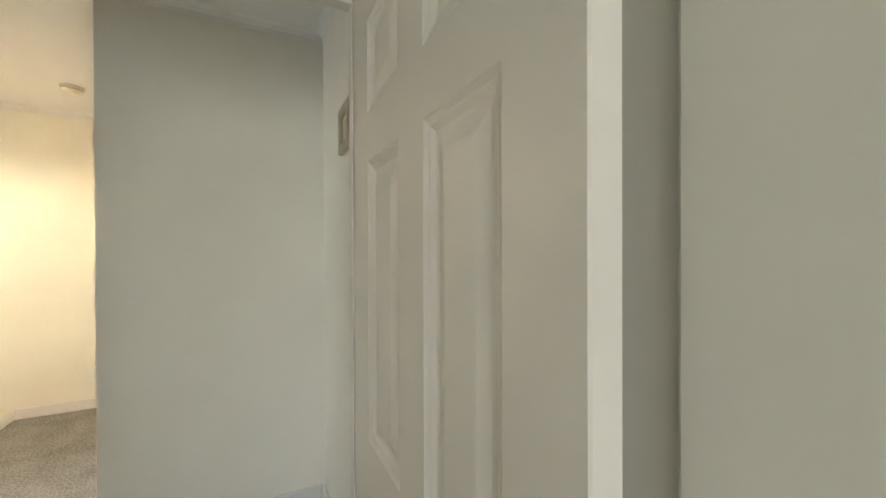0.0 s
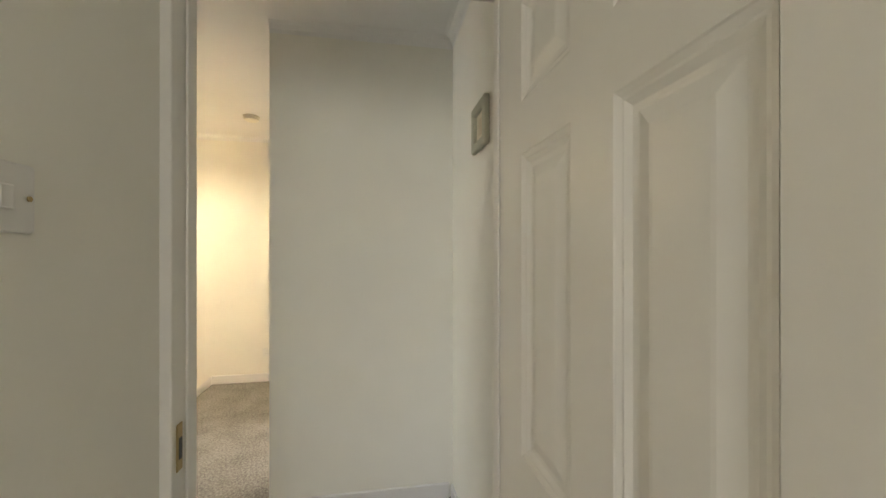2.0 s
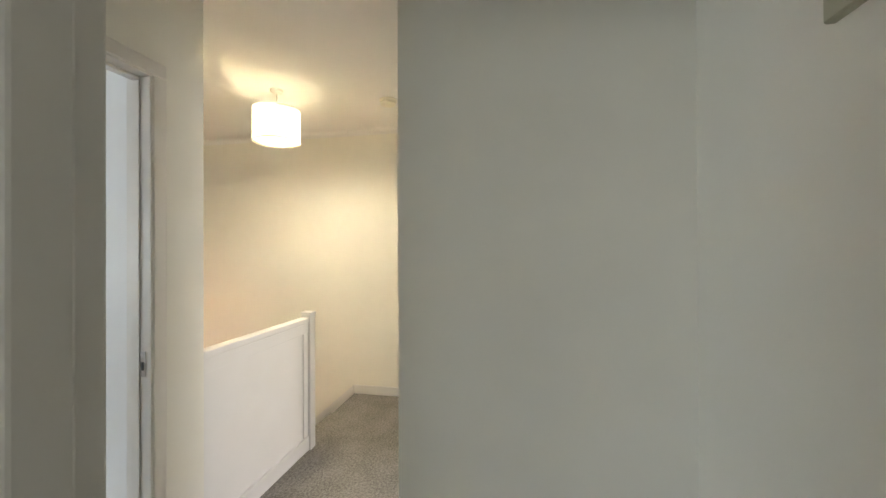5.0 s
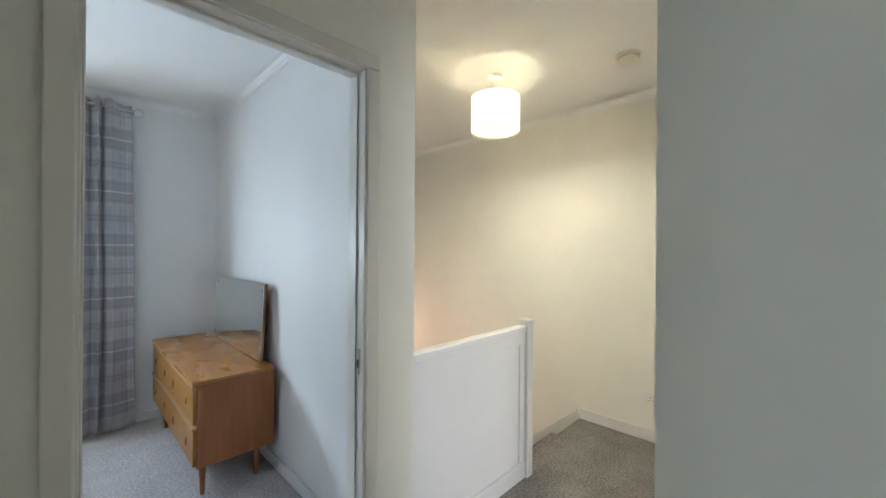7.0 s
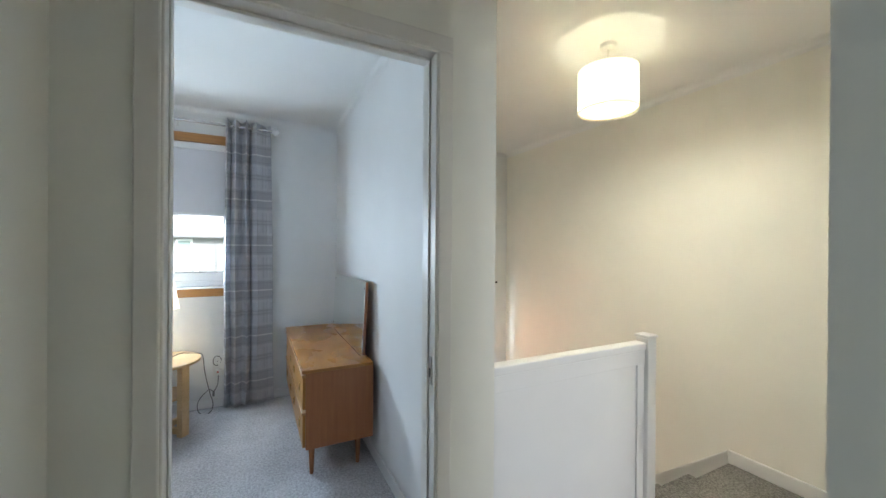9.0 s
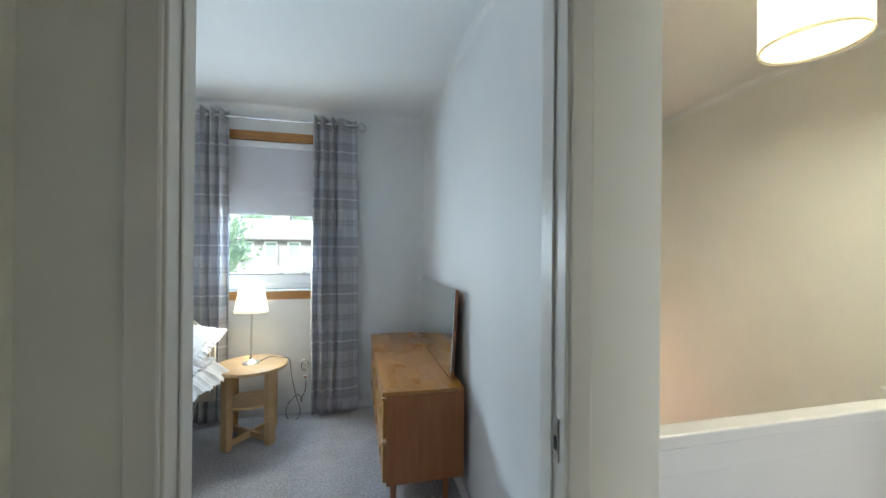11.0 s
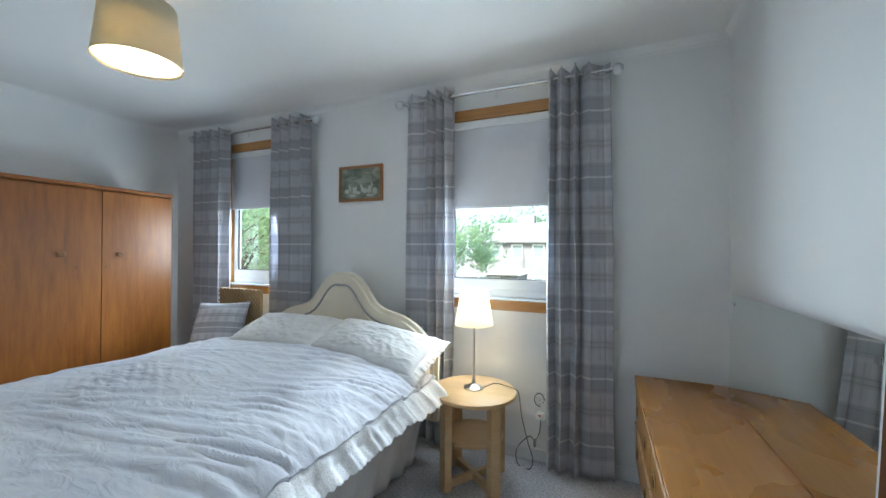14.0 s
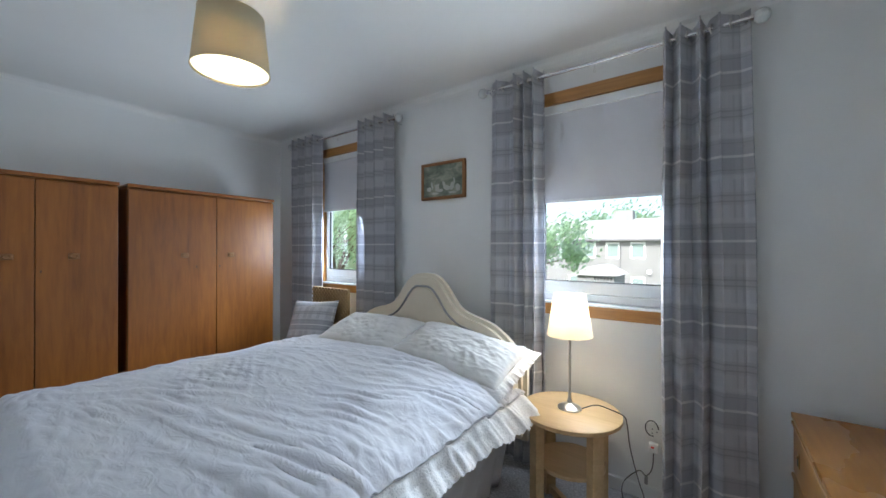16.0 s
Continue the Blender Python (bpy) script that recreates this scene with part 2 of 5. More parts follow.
M_SHADE = translucent(fabric("white_shade", (0.80, 0.77, 0.70), (0.84, 0.81, 0.75), 600), 0.8, (0.97, 0.93, 0.84))
M_LAMPSHADE = translucent(fabric("table_lamp_shade", (0.80, 0.77, 0.70), (0.84, 0.81, 0.75), 600), 0.42, (0.92, 0.87, 0.76))
M_TAN = translucent(fabric("tan_shade", (0.45, 0.39, 0.26), (0.52, 0.45, 0.31), 600), 0.13, (0.75, 0.62, 0.40))
M_DIFFUSER = translucent(material("lamp_diffuser", (0.85, 0.84, 0.80), 0.6)[0], 0.75, (0.97, 0.93, 0.84))
M_BLIND = translucent(fabric("pale_blind", (0.66, 0.66, 0.70), (0.70, 0.70, 0.74), 500), 0.03, (0.75, 0.75, 0.8))
M_PEACH = translucent(fabric("peach_curtain", (0.78, 0.56, 0.44), (0.82, 0.62, 0.50), 500), 0.5, (0.90, 0.70, 0.58))
M_WICKER = fabric("seagrass_weave", (0.30, 0.19, 0.08), (0.48, 0.33, 0.16), 60)


def glass():
    m = bpy.data.materials.new("window_glass")
    m.use_nodes = True
    t = m.node_tree
    t.nodes.remove(t.nodes["Principled BSDF"])
    g = node(t, "ShaderNodeBsdfGlossy", Roughness=0.02)
    tr = node(t, "ShaderNodeBsdfTransparent", Color=(0.96, 0.99, 0.97, 1))
    lw = node(t, "ShaderNodeLayerWeight", Blend=0.5)
    fr = math_node(t, "MULTIPLY_ADD", math_node(t, "POWER", lw.outputs["Facing"], 4.0), 0.6, 0.03)
    mix = t.nodes.new("ShaderNodeMixShader")
    t.links.new(fr, mix.inputs[0])
    t.links.new(tr.outputs[0], mix.inputs[1])
    t.links.new(g.outputs[0], mix.inputs[2])
    t.links.new(mix.outputs[0], t.nodes["Material Output"].inputs[0])
    return m


M_GLASS = glass()


# ---- building helpers ----
def box(bm, x0, x1, y0, y1, z0, z1, bev=0.0, seg=2):
    r = bmesh.ops.create_cube(bm, size=1)
    vs = r["verts"]
    bmesh.ops.scale(bm, vec=(x1 - x0, y1 - y0, z1 - z0), verts=vs)
    bmesh.ops.translate(bm, vec=((x0 + x1) / 2, (y0 + y1) / 2, (z0 + z1) / 2), verts=vs)
    if bev:
        es = list({e for v in vs for e in v.link_edges})
        bmesh.ops.bevel(bm, geom=es, offset=bev, segments=seg, affect="EDGES", profile=0.5)
    return bm


def boxed(*a, **k):
    return box(bmesh.new(), *a, **k)


def lathe(profile, centre, seg=40, caps=True):
    """A turned body: profile rows of (radius, z), from below upwards."""
    bm = bmesh.new()
    rings = []
    for r, z in profile:
        rings.append([bm.verts.new((centre[0] + r * math.cos(2 * math.pi * i / seg), centre[1] + r * math.sin(2 * math.pi * i / seg), z)) for i in range(seg)])
    for a, b in zip(rings, rings[1:]):
        for i in range(seg):
            bm.faces.new((a[i], a[(i + 1) % seg], b[(i + 1) % seg], b[i]))
    if caps:
        bm.faces.new(rings[0][::-1])
        bm.faces.new(rings[-1])
    return bm


def tube(points, r, seg=10):
    """A round bar or cable along points."""
    bm = bmesh.new()
    pts = [Vector(p) for p in points]
    rings = []
    for i, p in enumerate(pts):
        d = (pts[min(i + 1, len(pts) - 1)] - pts[max(i - 1, 0)]).normalized()
        u = d.cross(Vector((0, 0, 1)) if abs(d.z) < 0.9 else Vector((1, 0, 0))).normalized()
        w = d.cross(u)
        rings.append([bm.verts.new(p + r * (math.cos(2 * math.pi * k / seg) * u + math.sin(2 * math.pi * k / seg) * w)) for k in range(seg)])
    for a, b in zip(rings, rings[1:]):
        for k in range(seg):
            bm.faces.new((a[k], a[(k + 1) % seg], b[(k + 1) % seg], b[k]))
    bm.faces.new(rings[0][::-1])
    bm.faces.new(rings[-1])
    return bm


def prism(outline, y0, y1, axis="y"):
    """An outline of (a, z) pushed from y0 to y1 along an axis."""
    bm = bmesh.new()

    def at(a, z, d):
        return (a, d, z) if axis == "y" else (d, a, z)
    lo = [bm.verts.new(at(a, z, y0)) for a, z in outline]
    hi = [bm.verts.new(at(a, z, y1)) for a, z in outline]
    n = len(outline)
    bm.faces.new(lo)
    bm.faces.new(hi[::-1])
    for i in range(n):
        bm.faces.new((lo[i], hi[i], hi[(i + 1) % n], lo[(i + 1) % n]))
    bmesh.ops.recalc_face_normals(bm, faces=bm.faces)
    return bm


def spline(points, n=24):
    """A smooth line through points."""
    p = [Vector(q) for q in points]
    p = [2 * p[0] - p[1], *p, 2 * p[-1] - p[-2]]
    out = []
    for i in range(1, len(p) - 2):
        a, b, c, d = p[i - 1:i + 3]
        for k in range(n):
            t = k / n
            out.append(0.5 * (2 * b + (c - a) * t + (2 * a - 5 * b + 4 * c - d) * t * t + (3 * b - a - 3 * c + d) * t ** 3))
    out.append(p[-2])
    return out


def link(name, bm, mat, smooth=False):
    bmesh.ops.recalc_face_normals(bm, faces=bm.faces)
    me = bpy.data.meshes.new(name)
    bm.to_mesh(me)
    bm.free()
    me.materials.append(mat)
    if smooth:
        me.shade_smooth()
        me.set_sharp_from_angle(angle=radians(40))
    return new(name, me)


def part(name, bm, mat, parent, label="", smooth=False):
    """One mesh under a thing or a part; geometry is given in the room's coordinates."""
    ob = link(name, bm, mat, smooth)
    ob.parent = parent
    top = parent
    while top.parent:
        top = top.parent
    ob.matrix_parent_inverse = Matrix.Translation(-top.location) if parent is top else Matrix.Identity(4)
    if label:
        ob["label"] = label
    return ob


def thing(name, base, label, category, group=""):
    ob = new(name)
    ob.location = base
    ob.empty_display_size = 0.1
    return tagged(ob, label, category, group)


def structure(name, bm, mat, label="", smooth=False):
    return tagged(link(name, bm, mat, smooth), label, "", "", "structure")


def wall(name, axis, p0, p1, a0, a1, z0, z1, mat, openings=(), label="", back=None):
    """A wall whose faces lie at p0 and p1 on an axis; openings are (a0, a1, z0, z1) and go right through."""
    us = sorted({a0, a1, *(o[0] for o in openings), *(o[1] for o in openings)})
    ws = sorted({z0, z1, *(o[2] for o in openings), *(o[3] for o in openings)})
    us = [u for u in us if a0 <= u <= a1]
    ws = [w for w in ws if z0 <= w <= z1]

    def solid(i, j):
        if not (0 <= i < len(us) - 1 and 0 <= j < len(ws) - 1):
            return False
        u, w = (us[i] + us[i + 1]) / 2, (ws[j] + ws[j + 1]) / 2
        return not any(o[0] < u < o[1] and o[2] < w < o[3] for o in openings)
    bm = bmesh.new()

    def at(p, u, w):
        return bm.verts.new((p, u, w) if axis == "x" else (u, p, w))
    for i in range(len(us) - 1):
        for j in range(len(ws) - 1):
            if not solid(i, j):
                continue
            ua, ub, wa, wb = us[i], us[i + 1], ws[j], ws[j + 1]
            for p in (p0, p1):
                f = bm.faces.new((at(p, ua, wa), at(p, ub, wa), at(p, ub, wb), at(p, ua, wb)))
                f.material_index = 1 if back is not None and p == p1 else 0
            for di, dj, e in ((-1, 0, ((ua, wa), (ua, wb))), (1, 0, ((ub, wa), (ub, wb))), (0, -1, ((ua, wa), (ub, wa))), (0, 1, ((ua, wb), (ub, wb)))):
                if not solid(i + di, j + dj):
                    bm.faces.new((at(p0, *e[0]), at(p1, *e[0]), at(p1, *e[1]), at(p0, *e[1])))
    bmesh.ops.remove_doubles(bm, verts=bm.verts, dist=1e-5)
    ob = structure(name, bm, mat, label)
    if back is not None:
        ob.data.materials.append(back)
    return ob


# ---- setting: walls, floors, ceilings ----
H = 2.51
WIN_R, WIN_L, WIN_S = (-0.40, 0.385, 0.94, 2.30), (-2.585, -1.80, 0.94, 2.30), (2.05, 2.95, -0.35, 0.88)
D2 = (0.337, 1.133, 0.0, 2.045)
D1 = (-0.307, 0.469, 0.0, 2.045)
M_RENDER = paint("outside_render", (0.5, 0.48, 0.44), 0.9, 0.1, 60, 0.4)
wall("wall_north", "y", 4.06, 4.19, -3.42, 3.38, -2.7, 2.61, M_WALL, (WIN_R, WIN_L, WIN_S), "white painted plaster wall with two windows", M_RENDER)
wall("wall_west", "x", -3.42, -3.32, 1.51, 4.06, -0.1, H, M_WALL, (), "white painted plaster wall behind the wardrobes")
wall("wall_bedroom_south", "y", 1.61, 1.51, -3.32, 1.355, -0.1, H, M_WALL, (D2,), "painted plaster wall with the bedroom doorway", M_CREAM)
wall("wall_bedroom_east", "x", 1.265, 1.355, 1.61, 4.06, -1.4, H, M_WALL, (), "white painted plaster wall beside the stairwell", M_CREAM)
wall("wall_stair_east", "x", 3.28, 3.38, -2.5, 4.06, -2.7, H, M_CREAM, (), "cream painted plaster wall along the stairs")
wall("wall_hall_east", "x", 1.2, 1.3, -2.4, 0.567, -0.1, H, M_CREAM, (), "cream painted plaster wall facing the doorway")
# assumed doorway out of view, opened to let daylight onto the balustrade
wall("wall_corridor_south", "y", 0.467, 0.567, 1.3, 3.28, -0.1, H, M_CREAM, ((1.5, 2.25, 0.0, 2.02),), "cream painted plaster wall of the landing")
wall("wall_hall_south", "y", -0.48, -0.38, -4.1, 1.2, -0.1, H, M_CREAM, (), "cream painted plaster wall with a small picture")
wall("wall_landing_west", "x", 0.05, 0.15, -0.38, 1.51, -0.1, H, M_CREAM, (D1,), "cream painted plaster wall with a doorway")
wall("wall_entry_north", "y", 0.466, 0.556, -1.2, 0.05, -0.1, H, M_CREAM, (), "cream painted plaster wall with a light switch")
# unseen back of the entry room; the window opening is added for daylight
wall("wall_room_inner", "x", -1.3, -1.2, 0.466, 1.51, -0.1, H, M_CREAM)
wall("wall_room_west", "x", -4.2, -4.1, -0.48, 1.61, -0.1, H, M_CREAM, ((0.0, 1.2, 0.9, 2.1),))
wall("wall_room_north", "y", 1.51, 1.61, -4.1, -3.42, -0.1, H, M_CREAM)
structure("wall_entry_south", boxed(-4.099, -0.700, -0.3795, -0.369, 0.0005, H - 0.0005, bev=0.004), M_CREAM, "plain painted boxing beside the open door")
# unseen room with a window opening, added to bring daylight to the landing
wall("wall_unseen_room", "y", -2.5, -2.4, 1.2, 3.28, -0.1, H, M_CREAM, ((1.6, 2.8, 0.9, 2.1),))
structure("ceiling", boxed(-4.2, 3.38, -2.5, 4.06, H, H + 0.1), M_CEIL, "white painted ceiling")
structure("roof_slab", boxed(-4.3, 3.5, -2.6, 4.5, H + 0.11, H + 0.2), M_RENDER, "plain flat roof")
structure("floor_bedroom", boxed(-3.32, 1.265, 1.56, 4.06, -0.1, 0), M_CARPET, "pale grey short-pile bedroom carpet")
CARPET_LABEL = "grey-brown speckled landing carpet"
structure("floor_landing", boxed(0.05, 3.28, 0.52, 1.56, -0.1, 0), M_CARPET2, CARPET_LABEL)
structure("floor_hall", boxed(0.05, 1.2, -0.38, 0.52, -0.1, 0), M_CARPET2, CARPET_LABEL)
structure("floor_stair_head", boxed(2.337, 3.28, 1.56, 1.67, -0.1, 0), M_CARPET2, CARPET_LABEL)
structure("floor_stairwell_edge", boxed(1.355, 2.337, 1.56, 1.60, -0.1, 0), M_CARPET2, CARPET_LABEL)
structure("floor_entry_room", boxed(-4.1, 0.05, -0.38, 1.51, -0.1, 0), M_CARPET2, "grey-brown speckled carpet")
structure("floor_unseen_room", boxed(1.3, 3.28, -2.4, 0.52, -0.1, 0), M_CARPET2, "grey-brown speckled carpet")


def cove(name, a, b, inward, mat=M_CEIL, s=0.055):
    """A concave strip in the angle of wall and ceiling from a to b; inward points into the room."""
    bm = bmesh.new()
    prof = [(0, H - 0.001), (0, H - s)] + [(s - s * math.cos(radians(k)), H - s + s * math.sin(radians(k))) for k in (22, 45, 68)] + [(s, H - 0.001)]
    rows = []
    for p in (a, b):
        rows.append([bm.verts.new((p[0] + inward[0] * (d + 0.001), p[1] + inward[1] * (d + 0.001), z)) for d, z in prof])
    n = len(prof)
    for i in range(n):
        bm.faces.new((rows[0][i], rows[1][i], rows[1][(i + 1) % n], rows[0][(i + 1) % n]))
    bm.faces.new(rows[0])
    bm.faces.new(rows[1][::-1])
    return structure(name, bm, mat, "plain plaster coving")


cove("trim_coving", (-3.32, 4.06), (1.265, 4.06), (0, -1))
cove("trim_coving", (1.265, 1.61), (1.265, 4.06), (-1, 0))
cove("trim_coving", (-3.32, 1.61), (-3.32, 4.06), (1, 0))
cove("trim_coving", (1.2, -0.38), (1.2, 0.567), (-1, 0))
cove("trim_coving", (0.15, -0.38), (1.2, -0.38), (0, 1))
cove("trim_coving", (3.28, 0.567), (3.28, 4.06), (-1, 0))
cove("trim_coving", (0.15, 1.51), (1.355, 1.51), (0, -1))


def skirting(a, b, inward, h=0.075, th=0.016, mat=M_GLOSS):
    x0, x1 = sorted((a[0], b[0]))
    y0, y1 = sorted((a[1], b[1]))
    if inward[0]:
        x0, x1 = (x0 + 0.0005, x0 + th) if inward[0] > 0 else (x0 - th, x0 - 0.0005)
    else:
        y0, y1 = (y0 + 0.0005, y0 + th) if inward[1] > 0 else (y0 - th, y0 - 0.0005)
    return structure("baseboard", boxed(x0, x1, y0, y1, 0.0005, h, bev=0.005), mat, "white gloss-painted skirting board")


skirting((-3.32, 4.06), (1.265, 4.06), (0, -1))
skirting((1.265, 1.61), (1.265, 4.04), (-1, 0))
skirting((3.28, 0.567), (3.28, 1.67), (-1, 0), 0.085)
skirting((1.2, -0.36), (1.2, 0.567), (-1, 0), 0.085)
skirting((0.15, -0.38), (1.18, -0.38), (0, 1), 0.085)
skirting((1.16, 1.51), (1.355, 1.51), (0, -1), 0.085)
skirting((-3.32, 1.61), (-3.32, 4.04), (1, 0))


# ---- doorways ----
def door_frame(name, axis, p0, p1, a0, a1, label, stop_at, sides=(1, 1)):
    """Lining, stop and thin architraves of a doorway; a0, a1 is the clear opening, p0 < p1 the wall's faces."""
    top = tagged(new(name), label, "", "", "structure")
    top.location = ((p0 + p1) / 2, (a0 + a1) / 2, 0) if axis == "x" else ((a0 + a1) / 2, (p0 + p1) / 2, 0)

    def bar(nm, q0, q1, b0, b1, z0, z1, bev=0.003):
        bm = boxed(q0, q1, b0, b1, z0, z1, bev=bev) if axis == "x" else boxed(b0, b1, q0, q1, z0, z1, bev=bev)
        part(nm, bm, M_JAMB, top)
    for b0, b1 in ((a0 - 0.025, a0), (a1, a1 + 0.025)):
        bar("jamb", p0 - 0.006, p1 + 0.006, b0, b1, 0.001, 2.02)
    bar("head", p0 - 0.006, p1 + 0.006, a0 - 0.025, a1 + 0.025, 2.02, 2.0449)
    for b0, b1 in ((a0, a0 + 0.007), (a1 - 0.007, a1)):
        bar("stop", stop_at, stop_at + 0.035, b0 + 0.0005, b1 - 0.0005, 0.001, 2.0075)
    bar("stop", stop_at, stop_at + 0.035, a0 + 0.001, a1 - 0.001, 2.0076, 2.0195)
    for q0, q1, on in ((p0 - 0.012, p0 - 0.0005, sides[0]), (p1 + 0.0005, p1 + 0.012, sides[1])):
        if on:
            for b0, b1, w in ((a0 - 0.062, a0 - 0.007, 0), (a1 + 0.007, a1 + 0.062, 1)):
                bar("architrave", q0, q1, b0, b1, 0.001, 2.027, 0.005)
            bar("architrave", q0, q1, a0 - 0.062, a1 + 0.062, 2.0275, 2.082, 0.005)
    return top


f2 = door_frame("door_frame_2", "y", 1.51, 1.61, 0.362, 1.108, "cream painted bedroom door lining with worn edges", 1.55)
f1 = door_frame("door_frame_1", "x", 0.05, 0.15, -0.282, 0.444, "cream painted door lining with a scuffed strike side", 0.098, (0, 1))
plate = part("strike_plate", boxed(1.1045, 1.1075, 1.525, 1.547, 0.89, 0.985, bev=0.001), M_STEEL, f2, "small steel strike plate")
part("keep_hole", boxed(1.1025, 1.1044, 1.531, 1.541, 0.915, 0.945), M_DARK, plate)
plate = part("strike_plate", boxed(0.061, 0.083, 0.4405, 0.4435, 0.885, 0.985, bev=0.001), M_BRASS, f1, "small brass strike plate")
part("keep_hole", boxed(0.067, 0.077, 0.4385, 0.4404, 0.91, 0.955), M_DARK, plate)

door = tagged(new("door_1"), "white gloss six-panel door standing wide open", "", "", "structure")
door.location = (-0.318, -0.294, 0)
DX = (-0.692, 0.053)
cols = ((DX[0] + 0.117, DX[0] + 0.314), (-0.265, -0.067))
rows_z = ((0.21, 0.80), (0.926, 1.555), (1.67, 1.872))
leaf = wall("leaf", "y", -0.313, -0.274, DX[0], DX[1], 0.008, 1.985, M_DOOR, [(a, b, c, d) for a, b in cols for c, d in rows_z])
del leaf["kind"]
leaf.parent = door
leaf.matrix_parent_inverse = Matrix.Translation(-door.location)
leaf.modifiers.new("edge", "BEVEL").width = 0.0025


def door_panel(a0, a1, z0, z1, y):
    """Raised-and-fielded panel: stepped moulding, broad bevel, flat field."""
    bm = bmesh.new()
    prof = [(0, 0), (0.008, -0.0035), (0.012, -0.0035), (0.022, -0.0085), (0.028, -0.0095), (0.032, -0.0095), (0.056, -0.003), (0.062, -0.0025)]
    rings = []
    for o, d in prof:
        rings.append([bm.verts.new(p) for p in ((a0 + o, y + d, z0 + o), (a1 - o, y + d, z0 + o), (a1 - o, y + d, z1 - o), (a0 + o, y + d, z1 - o))])
    for r, s in zip(rings, rings[1:]):
        for i in range(4):
            bm.faces.new((r[i], r[(i + 1) % 4], s[(i + 1) % 4], s[i]))
    bm.faces.new(rings[-1])
    back = [bm.verts.new((v.co.x, -0.3125, v.co.z)) for v in rings[0]]
    for i in range(4):
        bm.faces.new((rings[0][i], back[i], back[(i + 1) % 4], rings[0][(i + 1) % 4]))
    bm.faces.new(back)
    return bm


for a, b in cols:
    for c, d in rows_z:
        part("panel", door_panel(a, b, c, d, -0.2755), M_DOOR, door)

# ---- stairs and balustrade ----
for k in range(7):
    y0 = 1.67 + 0.222 * k
    z1 = -0.193 * (k + 1)
    st = boxed(2.337, 3.264, y0 + 0.001, y0 + 0.245, -1.45, z1, bev=0.012)
    structure("stair_step", st, M_CARPET2, "grey carpeted stair step going down")
structure("floor_half_landing", boxed(1.355, 3.28, 3.2, 4.06, -1.52, -1.44), M_CARPET2, "grey carpeted half landing below")
structure("floor_stairwell", boxed(1.355, 2.336, 1.605, 3.199, -1.52, -1.44), M_CARPET2, "grey carpeted floor of the stairwell")
structure("wall_stairwell_under", boxed(1.355, 3.28, 1.52, 1.599, -1.44, -0.101), M_CREAM)
run = [(1.671, 0.085), (1.671, -0.16), (3.4, -1.66), (3.4, -1.42)]
structure("trim_stair_string", prism(run, 3.2645, 3.2795, "x"), M_GLOSS, "white gloss sloping stair string")
cap = [(1.671, 0.0855), (3.4, -1.4195), (3.4, -1.39), (1.671, 0.112)]
structure("trim_string_cap", prism([(a, z - 0.03) for a, z in cap], 3.252, 3.2642, "x"), M_GLOSS, "rounded cap moulding on the stair string")
bal = thing("balustrade", (1.84, 1.57, 0), "white gloss panelled half-height balustrade along the stairwell", "balustrade")
part("infill_panel", boxed(1.356, 2.272, 1.566, 1.590, 0.001, 0.86), M_GLOSS, bal)
part("top_rail", boxed(1.356, 2.2715, 1.545, 1.605, 0.868, 0.905, bev=0.006), M_GLOSS, bal, "rounded top rail catching warm light")
part("apron_rail", boxed(1.356, 2.2715, 1.552, 1.5655, 0.80, 0.8675, bev=0.003), M_GLOSS, bal)
part("side_strip", boxed(2.222, 2.2715, 1.556, 1.5655, 0.0965, 0.7995, bev=0.003), M_GLOSS, bal)
part("base_board", boxed(1.356, 2.2715, 1.548, 1.5655, 0.001, 0.096, bev=0.004), M_GLOSS, bal)
newel = part("newel_post", boxed(2.272, 2.335, 1.536, 1.604, -0.09, 0.925, bev=0.004), M_GLOSS, bal)
part("newel_cap", boxed(2.267, 2.340, 1.530, 1.610, 0.9255, 0.940, bev=0.004), M_GLOSS, newel)


# ---- ceiling lamps, detector, sockets, switch ----
def ring_band(c, r0, r1, z0, z1, th=0.003, seg=56):
    """An open lampshade wall with a little thickness."""
    bm = lathe([(r0, z0), (r1, z1), (r1 - th, z1), (r0 - th, z0)], c, seg, caps=False)
    vs = list(bm.verts)
    a, b = vs[:seg], vs[3 * seg:4 * seg]
    for i in range(seg):
        bm.faces.new((b[i], b[(i + 1) % seg], a[(i + 1) % seg], a[i]))
    return bm


